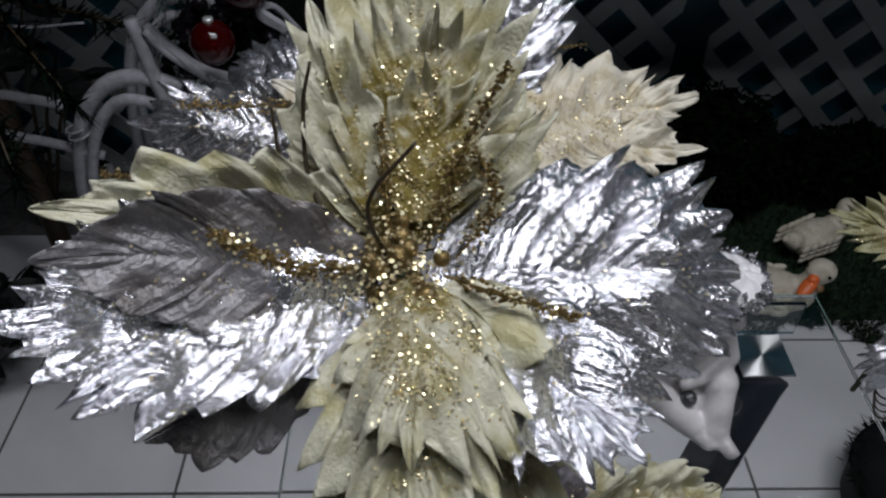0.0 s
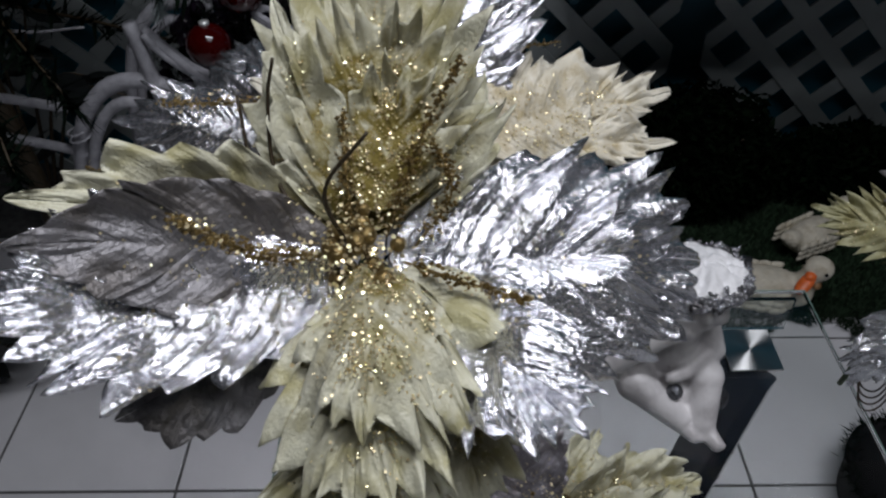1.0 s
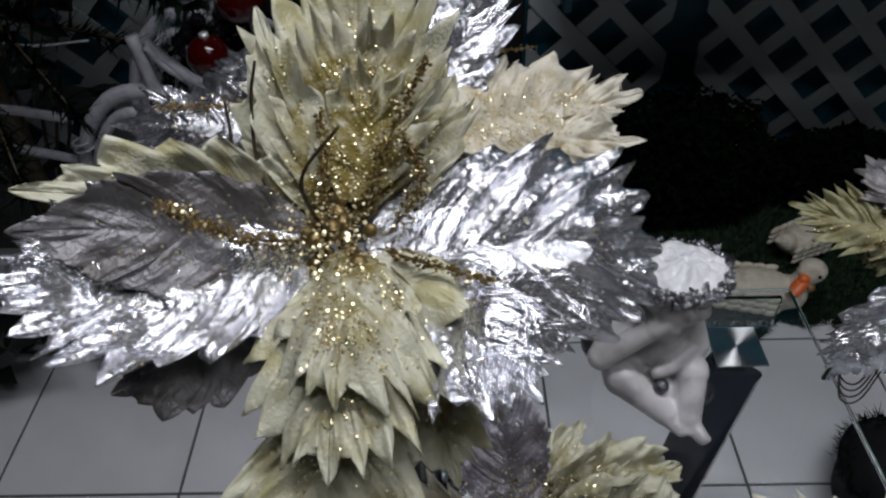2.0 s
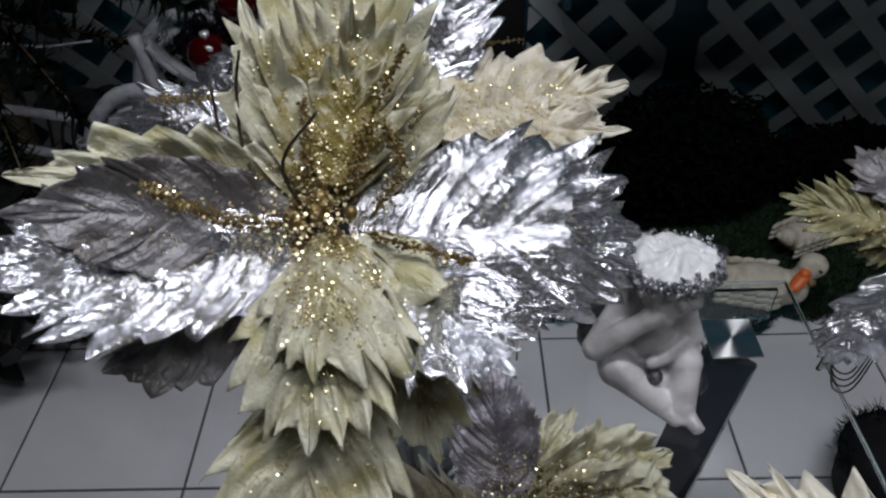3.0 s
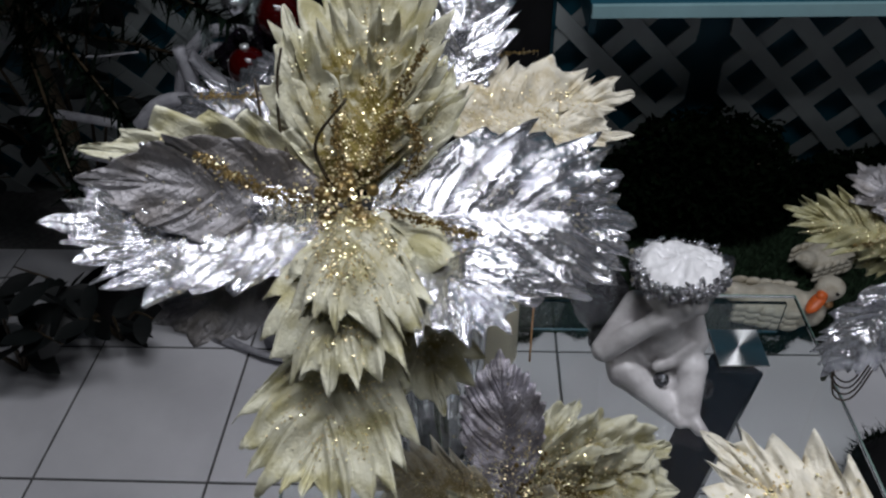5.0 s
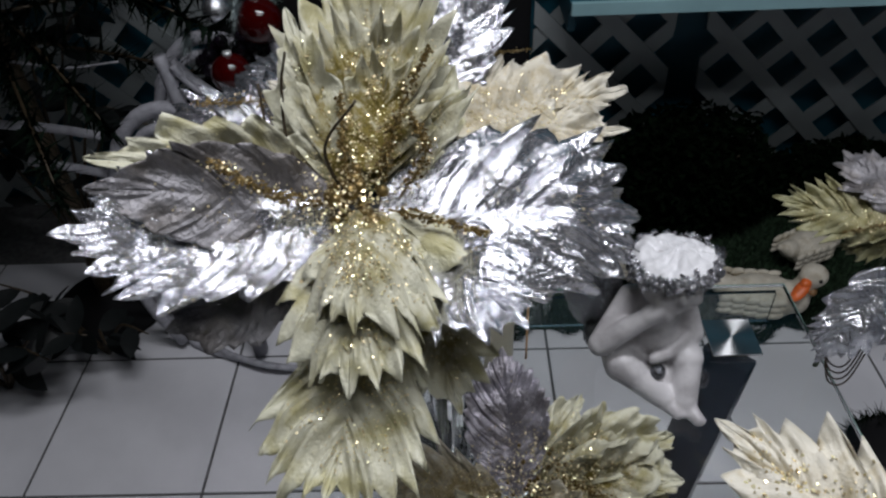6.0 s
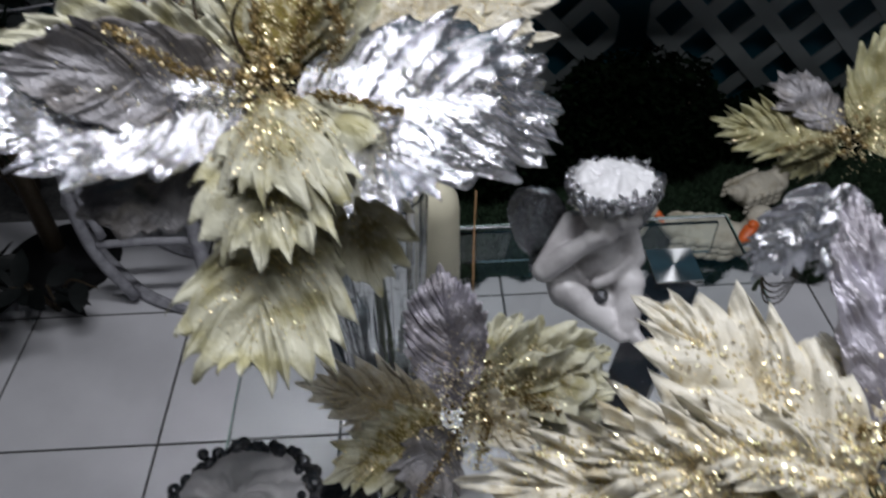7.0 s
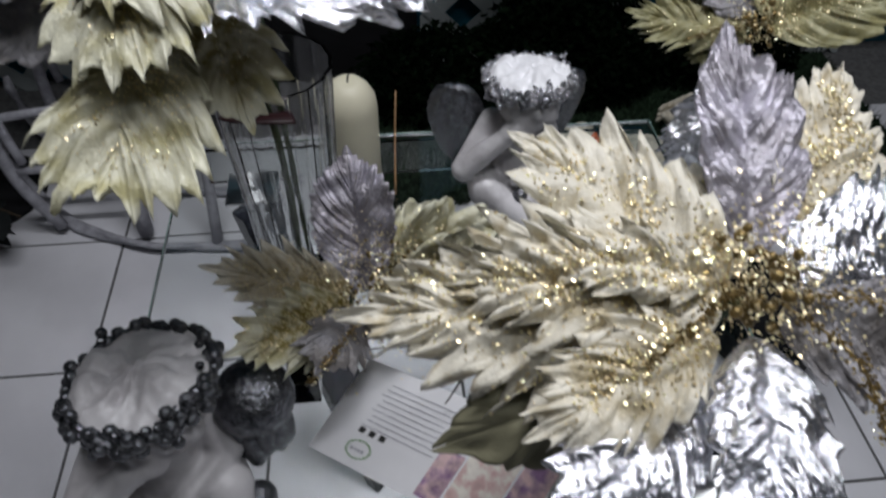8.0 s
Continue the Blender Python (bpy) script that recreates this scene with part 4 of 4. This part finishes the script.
card_patch("card", 0, 0, 1, 1.9, CARD, 0)
for i in range(9):
    card_patch("print_line", 0.40 + 0.055 * i, 0.30 + 0.02 * (i % 3), 0.409 + 0.055 * i, 0.98 - 0.05 * (i % 2), INK, 0.0005, "grey line of tiny print")
for i in range(3):
    card_patch("symbol", 0.33, 0.31 + 0.10 * i, 0.385, 0.365 + 0.10 * i, INK_DARK, 0.0006, "small dark symbol")
for k in range(20):
    a, b = 2 * math.pi * k / 20, 2 * math.pi * (k + 0.8) / 20
    card_patch("emblem", 0.17 + 0.085 * math.cos(a), 0.40 + 0.11 * math.sin(a), 0.17 + 0.085 * math.cos(a) + 0.016, 0.40 + 0.11 * math.sin(a) + 0.02, INK_GREEN, 0.0006, "round green emblem")
for k in range(4):
    card_patch("print_line", 0.155, 0.34 + 0.035 * k, 0.185, 0.36 + 0.035 * k, INK, 0.0006, "grey print in the emblem")
card_patch("picture", 0.55, 1.02, 0.92, 1.35, OLIVE, 0.0006, "dark printed picture")
card_patch("picture", 0.05, 1.02, 0.52, 1.22, PHOTO, 0.0006, "purple flower picture")
card_patch("picture", 0.0, 1.24, 0.95, 1.62, PHOTO_B, 0.0006, "pale pink flower picture")
card_patch("picture", 0.1, 1.64, 0.95, 1.88, PHOTO, 0.0006, "purple flower picture")
bm = bmesh.new()
tube(bm, [tinv @ Vector(p) for p in ((0.250, 0.085, 0.62), (0.27, 0.06, 0.70), (0.33, -0.01, 0.80), (0.368, -0.005, 0.83))], 0.0007, 0.0007, 16, 5)
part("string", bm, WIRE, tag)


# ---- ducks on the turf ----
def duck(place, rz, scale, label, turn=0.0):
    blobs = [((0, 0, 0.045), (0.075, 0.045, 0.042)), ((0.055, 0, 0.050), (0.030, 0.034, 0.032)), ((-0.07, 0, 0.060), (-0.105, 0, 0.078), 0.024, 0.008),
             ((0.060, 0, 0.060), (0.072, 0, 0.100), 0.024, 0.018), ((0.076, 0, 0.108), (0.026, 0.023, 0.023))]
    me = melt(blobs, 0.004)
    bm = bmesh.new()
    bm.from_mesh(me)
    hd = Matrix.Translation((0.076, 0, 0.108)) @ pose(0, 0, 0, 0, 0, turn)
    ball(bm, hd @ Vector((0.036, 0, -0.014)), (0.027, 0.0125, 0.007), 14, 8, 1, hd.to_3x3().to_4x4() @ pose(0, 0, 0, 0, 28, 0))
    ball(bm, hd @ Vector((0.024, 0, -0.004)), (0.012, 0.010, 0.009), 12, 8, 1, hd.to_3x3().to_4x4())
    for s in (-1, 1):
        ball(bm, hd @ Vector((0.012, s * 0.0195, 0.005)), 0.0035, 8, 6, 2)
        for k in range(5):
            for j in range(3):
                ball(bm, (0.02 - 0.022 * k, s * (0.043 - 0.001 * k), 0.064 - 0.015 * j), (0.017, 0.006, 0.009), 8, 6, 0, Euler((0, -0.35, 0)).to_matrix().to_4x4())
        ball(bm, (0.078, s * 0.013, 0.082), (0.009, 0.012, 0.008), 10, 6, 3)
    ob = finish("duck_figurine", bm, [DUCK, BEAK, EYE, RIBBON])
    ob.matrix_world = pose(*place, 0, 0, rz) @ Matrix.Diagonal((scale, scale, scale, 1))
    return tagged(ob, label, "figurine", "duck figurines")


duck((0.796, 1.017, 0.008), -12, 1.14, "cream resin duck figurine with turned head and orange beak on turf", -128)
duck((0.596, 1.105, 0.008), -35, 0.98, "cream resin duck figurine with orange beak facing the table")
duck((0.965, 1.19, 0.008), 25, 0.95, "dim cream duck figurine at the back of the turf")


# ---- turf, bush, planter ----
def blades(name, n, place, mat, label, category, rnd):
    vs, fs = [], []
    for i in range(n):
        x, y, z, dx, dy, h, w = place(rnd)
        a = rnd.uniform(0, 2 * math.pi)
        k = len(vs)
        vs += [(x - w * math.cos(a), y - w * math.sin(a), z), (x + w * math.cos(a), y + w * math.sin(a), z), (x + dx, y + dy, z + h)]
        fs.append((k, k + 1, k + 2))
    me = bpy.data.meshes.new(name)
    me.from_pydata(vs, [], fs)
    me.materials.append(mat)
    return tagged(new(name, me), label, category, kind="stuff")


def turf_spot(r):
    x = r.uniform(0.12, 1.45)
    front = 0.965 + 0.02 * math.sin(23 * x) + 0.012 * math.sin(61 * x + 1) - 0.05 * max(0, x - 0.6)
    y = front + (r.random() ** 1.5) * (1.50 - front)
    return x, y, 0.003, r.gauss(0, 0.012), r.gauss(-0.003, 0.012), r.uniform(0.012, 0.035), 0.0016


bm = bmesh.new()
box(bm, 0.14, 0.985, -0.003, 1.45, 1.5, 0.006)
tagged(finish("turf_mat", bm, TURF, smooth=False), "dark green backing of the artificial turf mat", "mat", kind="structure")
blades("turf_blades", 26000, turf_spot, TURF, "dark green artificial turf blades along the lattice wall", "turf", random.Random(8))


def leaf_cloud(name, n, centre, radii, size, mat, seed, label, category):
    rnd = random.Random(seed)
    vs, fs = [], []
    for i in range(n):
        d = Vector((rnd.gauss(0, 1), rnd.gauss(0, 1), rnd.gauss(0, 1))).normalized()
        k = rnd.random() ** 0.35 * (1 + 0.12 * noise.noise(d * 3))
        p = Vector(centre) + Vector((d.x * radii[0], d.y * radii[1], d.z * radii[2])) * k
        if p.z < 0.01:
            continue
        q = Euler((rnd.uniform(0, 6), rnd.uniform(0, 6), rnd.uniform(0, 6))).to_matrix()
        s = size * rnd.uniform(0.6, 1.3)
        b = len(vs)
        vs += [p + q @ Vector(c) * s for c in ((0, -1, 0), (0.45, -0.1, 0.12), (0, 1, 0), (-0.45, -0.1, 0.12))]
        fs += [(b, b + 1, b + 2), (b, b + 2, b + 3)]
    root = thing(name, (centre[0], centre[1], 0), label, category)
    me = bpy.data.meshes.new("foliage")
    me.from_pydata([v - Vector((centre[0], centre[1], 0)) for v in vs], [], fs)
    me.materials.append(mat)
    ob = new("foliage", me)
    ob.parent = root
    bm = bmesh.new()
    for k in range(7):
        a = k * 0.9
        tube(bm, ((0, 0, 0.0), (0.1 * radii[0] * math.cos(a), 0.1 * radii[1] * math.sin(a), centre[2] * 0.6), (0.6 * radii[0] * math.cos(a), 0.6 * radii[1] * math.sin(a), centre[2] + radii[2] * 0.4)), 0.006, 0.002, 10, 6)
    part("branches", bm, WIRE, root)
    return root


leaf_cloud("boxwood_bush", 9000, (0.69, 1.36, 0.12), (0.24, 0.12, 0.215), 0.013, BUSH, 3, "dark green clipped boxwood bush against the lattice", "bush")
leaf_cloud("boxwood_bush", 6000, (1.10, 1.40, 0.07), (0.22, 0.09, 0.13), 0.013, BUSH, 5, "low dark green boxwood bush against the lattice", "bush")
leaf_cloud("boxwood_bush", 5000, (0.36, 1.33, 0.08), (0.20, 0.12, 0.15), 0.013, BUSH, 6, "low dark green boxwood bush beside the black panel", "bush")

pot = thing("moss_planter", (0.89, 0.560, 0), "low round black planter with a mossy rim on the tiles", "planter")
bm = bmesh.new()
lathe(bm, [(0.085, 0.0), (0.098, 0.01), (0.108, 0.085), (0.112, 0.095), (0.098, 0.095), (0.094, 0.03), (0.02, 0.028)], seg=40)
part("pot", bm, BLACK, pot)
rnd = random.Random(12)
bm = bmesh.new()
for i in range(1500):
    a = rnd.uniform(0, 2 * math.pi)
    r = 0.106 + rnd.gauss(0, 0.005)
    p = Vector((r * math.cos(a), r * math.sin(a), 0.093))
    o = Vector((rnd.gauss(0, 0.008) + 0.006 * math.cos(a), rnd.gauss(0, 0.008) + 0.006 * math.sin(a), rnd.uniform(0.0, 0.014)))
    w = Vector((-math.sin(a), math.cos(a), 0)) * 0.0016
    bm.faces.new([bm.verts.new(p - w), bm.verts.new(p + w), bm.verts.new(p + o)])
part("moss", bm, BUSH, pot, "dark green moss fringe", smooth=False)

# ---- white wicker sleigh with its ornaments ----
sl = thing("wicker_sleigh", (-0.30, 0.95, 0), "whitewashed rattan sleigh with curved runners and bent handles", "sleigh")
SO = Vector((-0.30, 0.95, 0))


def cane(name, pts, r0, r1=None, n=18, flat=1.0, seg=8):
    bm = bmesh.new()
    tube(bm, [Vector(p) - SO for p in pts], r0, r1, n, seg, flat=flat)
    return part(name, bm, WICKER, sl)


for dy in (0.0, 0.28):
    for k in range(3):
        o = 0.007 * k
        cane("runner", ((-0.62, 1.15 + dy * 0.6 - o, 0.16 - o), (-0.60, 1.13 + dy * 0.6 + o, 0.05), (-0.52, 1.05 + dy * 0.6 + o, 0.012), (-0.42, 0.955 + dy * 0.6 + o, 0.010 + 0.3 * o), (-0.26, 0.895 + dy * 0.6 - o, 0.012 + o), (-0.10, 0.87 + dy * 0.6 + o, 0.012), (0.02, 0.86 + dy * 0.6, 0.03 + o)), 0.0075, 0.0065, 28)
    cane("handle_arch", ((-0.27, 0.95 + dy, 0.575), (-0.33, 0.95 + dy, 0.593), (-0.39, 0.95 + dy, 0.575), (-0.445, 0.95 + dy, 0.505), (-0.475, 0.95 + dy, 0.40), (-0.495, 0.95 + dy, 0.28), (-0.49, 0.95 + dy * 0.9, 0.15), (-0.455, 0.962 + dy * 0.7, 0.02)), 0.0135, 0.0125, 26)
    cane("handle_arch", ((-0.29, 0.94 + dy, 0.545), (-0.36, 0.94 + dy, 0.560), (-0.41, 0.94 + dy, 0.515), (-0.45, 0.94 + dy, 0.42), (-0.47, 0.945 + dy, 0.30), (-0.465, 0.95 + dy, 0.20)), 0.0095, 0.009, 22)
cane("post", ((-0.318, 0.95, 0.685), (-0.308, 0.95, 0.60), (-0.295, 0.95, 0.52), (-0.285, 0.955, 0.30), (-0.28, 0.93, 0.02)), 0.015, 0.022, 20, 0.7)
cane("post", ((-0.12, 0.98, 0.60), (-0.115, 0.97, 0.40), (-0.13, 0.89, 0.02)), 0.014, 0.016, 14, 0.7)
for k in range(6):
    a = 0.008 * math.sin(k * 1.7)
    b = 0.008 * math.cos(k * 1.7)
    cane("rim_strand", ((-0.300, 0.95 + a, 0.668 + b), (-0.265, 0.945 + b, 0.632 + a), (-0.215, 0.935 - a, 0.603 + b), (-0.165, 0.935 + b, 0.592 - a), (-0.105, 0.95 + a, 0.603 + b), (-0.06, 1.0 + a, 0.63 + b)), 0.0058, 0.0052, 26)
for k in range(3):
    cane("rim_strand", ((-0.085, 0.96 + 0.01 * k, 0.63), (-0.10, 0.95, 0.665 + 0.004 * k), (-0.135, 0.95, 0.690 + 0.006 * k), (-0.115, 0.96, 0.70), (-0.085, 0.975, 0.655)), 0.005, 0.004, 18)
for p, q in (((-0.62, 0.95, 0.572), (-0.455, 0.95, 0.543)), ((-0.60, 0.95, 0.497), (-0.425, 0.95, 0.449)), ((-0.49, 0.95, 0.30), (-0.28, 0.95, 0.32)), ((-0.48, 0.95, 0.18), (-0.28, 0.95, 0.18))):
    cane("cross_bar", (p, tuple((Vector(p) + Vector(q)) / 2 + Vector((0, 0, 0.004))), q), 0.0085, 0.008, 10)
for k in range(7):
    x = -0.28 + 0.026 * k
    cane("basket_cane", ((x, 0.945, 0.59), (x + 0.004, 0.95, 0.45), (x, 0.955, 0.33)), 0.006, 0.006, 10)
bm = bmesh.new()
box(bm, -0.30, 0.965, 0.325, -0.10, 1.22, 0.345, 0.004, Matrix.Translation(-SO))
part("basket_floor", bm, WICKER, sl, smooth=False)
bm = bmesh.new()
for i in range(22):
    a = i * 0.55
    q = [(-0.452 + 0.017 * math.cos(a + d) , 0.95 + 0.017 * math.sin(a + d), 0.49 + 0.0012 * (i + d) - 0.01) for d in (0, 0.3, 0.6)]
    tube(bm, [Vector(p) - SO for p in q], 0.002, 0.002, 4, 5)
part("binding", bm, WICKER, sl, "twine binding on the handle")

orn = thing("berry_garland", (-0.20, 1.06, 0.345), "dark pine and berry filling heaped in the wicker sleigh", "garland")
OO = Vector((-0.20, 1.06, 0.345))
rnd = random.Random(21)
for i in range(90):
    d = Vector((rnd.gauss(0, 1), rnd.gauss(0, 1), rnd.gauss(0, 1))).normalized()
    d.z = abs(d.z)
    p = Vector((d.x * 0.115 - 0.01, d.y * 0.10 - 0.03, 0.14 + d.z * 0.19))
    if (p + OO - Vector((-0.176, 0.862, 0.705))).length < 0.05:
        continue
    bm = bmesh.new()
    ball(bm, p, rnd.uniform(0.010, 0.0145), 12, 8)
    part("berry", bm, BERRY, orn)
vs, fs = [], []
for i in range(9000):
    d = Vector((rnd.gauss(0, 1), rnd.gauss(0, 1), rnd.gauss(0, 1))).normalized()
    k = rnd.random() ** 0.4
    p = Vector((d.x * 0.15 * k, d.y * 0.13 * k, 0.17 + d.z * 0.22 * k))
    if p.z < 0.004:
        continue
    e = (d + Vector((rnd.gauss(0, 0.8), rnd.gauss(0, 0.8), rnd.gauss(0, 0.8)))).normalized() * 0.022
    w = e.cross(Vector((0.3, 0.5, 0.8))).normalized() * 0.0011
    b = len(vs)
    vs += [p - w, p + w, p + e]
    fs.append((b, b + 1, b + 2))
me = bpy.data.meshes.new("pine_needles")
me.from_pydata(vs, [], fs)
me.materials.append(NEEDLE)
tagged(new("pine_needles", me), kind="stuff").parent = orn
vs, fs = [], []
for c in ((-0.06, -0.13, 0.36), (0.02, -0.12, 0.40), (0.07, -0.06, 0.41)):
    for i in range(160):
        e = Vector((rnd.gauss(0, 1), rnd.gauss(0, 1), rnd.gauss(0, 1))).normalized() * 0.02
        w = e.cross(Vector((0.3, 0.5, 0.8))).normalized() * 0.0009
        b = len(vs)
        p = Vector(c) + e * 0.2 + Vector((0, 0, 0.02)) * rnd.random()
        vs += [p - w, p + w, p + e]
        fs.append((b, b + 1, b + 2))
me = bpy.data.meshes.new("frosted_tips")
me.from_pydata(vs, [], fs)
me.materials.append(FROSTED_NEEDLE)
tagged(new("frosted_tips", me), "pale frosted pine tips", kind="stuff").parent = orn


def bauble(place, r, mat, label):
    t = thing("bauble", place, label, "bauble", "baubles in the sleigh")
    bm = bmesh.new()
    ball(bm, (0, 0, 0), r, 32, 20)
    part("globe", bm, mat, t)
    bm = bmesh.new()
    lathe(bm, [(r * 0.22, r * 0.95), (r * 0.22, r * 1.16), (r * 0.06, r * 1.18)], seg=16)
    part("cap", bm, STEEL, t)


bauble((-0.184, 0.872, 0.690), 0.030, RED, "shiny red bauble lying among dark berries")
bauble((-0.150, 0.955, 0.735), 0.036, RED, "shiny red bauble behind the first one")
bauble((-0.215, 0.965, 0.752), 0.022, SILVER, "small silver glitter bauble")
bauble((0.010, 0.985, 0.745), 0.055, RED, "large dark red bauble behind the flower")


# ---- dark leafy branches beside the sleigh ----
def leafy(place, n, span, size, seed, label):
    t = thing("leafy_branch", place, label, "plant", "dark leafy branches")
    rnd = random.Random(seed)
    ends = []
    for k in range(6):
        bm = bmesh.new()
        a = rnd.uniform(0, 2 * math.pi)
        e = Vector((span[0] * math.cos(a), span[1] * math.sin(a), span[2] * rnd.uniform(0.4, 1)))
        mid = e * 0.5 + Vector((0, 0, span[2] * 0.25))
        tube(bm, ((0, 0, 0), mid, e), 0.005, 0.0015, 12, 6)
        ends.append(spline(((0, 0, 0), mid, e), 40))
        part("branch", bm, WIRE, t)
    for i in range(n):
        p = rnd.choice(ends)[rnd.randrange(10, 40)]
        m, L = frame_of(p, p + Vector((rnd.gauss(0, 1), rnd.gauss(0, 1), rnd.gauss(-0.2, 0.6))).normalized() * size * rnd.uniform(0.6, 1.2), (rnd.gauss(0, 0.5), rnd.gauss(0, 0.5), 1))
        bm = bmesh.new()
        rows = []
        for s in range(7):
            f = s / 6
            w = L * 0.24 * math.sin(math.pi * min(1, 0.04 + f * 0.95)) ** 0.8
            rows.append([bm.verts.new(m @ Vector((x * w, f * L, -0.10 * L * f * f + 0.12 * w * abs(x)))) for x in (-1, 0, 1)])
        for a, b in zip(rows, rows[1:]):
            for j in (0, 1):
                bm.faces.new((a[j], a[j + 1], b[j + 1], b[j]))
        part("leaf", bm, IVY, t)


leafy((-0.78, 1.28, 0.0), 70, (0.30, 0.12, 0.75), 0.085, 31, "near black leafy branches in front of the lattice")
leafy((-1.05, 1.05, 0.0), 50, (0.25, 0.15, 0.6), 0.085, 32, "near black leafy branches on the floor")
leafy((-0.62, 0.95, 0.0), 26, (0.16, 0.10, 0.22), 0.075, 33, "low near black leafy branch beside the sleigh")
# Extra branches standing in for the shadow on the tiles here.
leafy((-0.80, 0.86, 0.0), 60, (0.26, 0.14, 0.30), 0.08, 34, "low near black leafy branches added to darken the tiles")
bm = bmesh.new()
tube(bm, ((-1.0, 1.2, 0.69), (-0.75, 1.1, 0.645), (-0.55, 1.05, 0.625), (-0.42, 1.02, 0.645)), 0.0035, 0.002, 20, 6)
tagged(finish("silver_twig", bm, WICKER), "thin pale twig reaching over the dark plants", "twig")

# ---- dark christmas tree over the sleigh; unseen crown added to shade lattice and floor ----
tree = thing("christmas_tree", (-0.66, 1.10, 0), "dark artificial christmas tree, mostly out of view, shading the sleigh corner", "tree")
bm = bmesh.new()
tube(bm, ((0, 0, 0), (0.004, 0, 0.9), (0, 0, 2.05)), 0.022, 0.006, 16, 8)
part("trunk", bm, WIRE, tree)
bm = bmesh.new()
lathe(bm, [(0.13, 0.0), (0.13, 0.012), (0.03, 0.03), (0.028, 0.05)], seg=24)
part("foot", bm, BLACK, tree)
rnd = random.Random(44)
vs, fs = [], []
for k in range(150):
    z = 0.66 + 1.4 * rnd.random() ** 1.25
    a = rnd.uniform(0, 2 * math.pi)
    reach = 0.58 * (2.12 - z) / 1.45 * rnd.uniform(0.75, 1.05)
    d = Vector((math.cos(a), math.sin(a) * 0.85, -0.18))
    bm = bmesh.new()
    tube(bm, ((0, 0, z), tuple(Vector((0, 0, z + 0.02)) + d * reach * 0.5), tuple(Vector((0, 0, z)) + d * reach)), 0.004, 0.0015, 6, 5)
    part("branch", bm, WIRE, tree)
    for i in range(300):
        f = rnd.uniform(0.12, 1.05)
        p = Vector((0, 0, z + 0.02 * (1 - f))) + d * reach * f
        e = (d * 0.7 + Vector((rnd.gauss(0, 0.6), rnd.gauss(0, 0.6), rnd.gauss(0, 0.6)))).normalized() * rnd.uniform(0.03, 0.06)
        w = e.cross(Vector((0.3, 0.5, 0.8))).normalized() * 0.0045
        b = len(vs)
        vs += [p - w, p + w, p + e]
        fs.append((b, b + 1, b + 2))
me = bpy.data.meshes.new("needles")
me.from_pydata(vs, [], fs)
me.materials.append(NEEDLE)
ob = tagged(new("needles", me), kind="stuff")
ob.parent = tree
bm = bmesh.new()
box(bm, 0.112, 0.172, TZ + 0.0005, 0.142, 0.202, TZ + 0.034, 0.002)
tagged(finish("black_box", bm, BLACK_GLASS, smooth=False), "small glossy black box on the glass table", "box")

# ---- floor tiles ----
bm = bmesh.new()
g = 0.0026
box(bm, g, g, -0.004, T - g, T - g, 0.0, 0.0012)
tile_mesh = bpy.data.meshes.new("tile")
bm.to_mesh(tile_mesh)
bm.free()
tile_mesh.materials.append(TILE)
for i in range(-5, 9):
    for j in range(-9, 3):
        x, y = GX + i * T, GY + j * T
        if x < X0 - 0.01 or x + T > X1 + 0.01 or y < Y0 - 0.01 or y + T > Y1 + 0.02:
            continue
        t = new("tile", tile_mesh)
        t.parent = floor
        t.location = (x, y, 0)
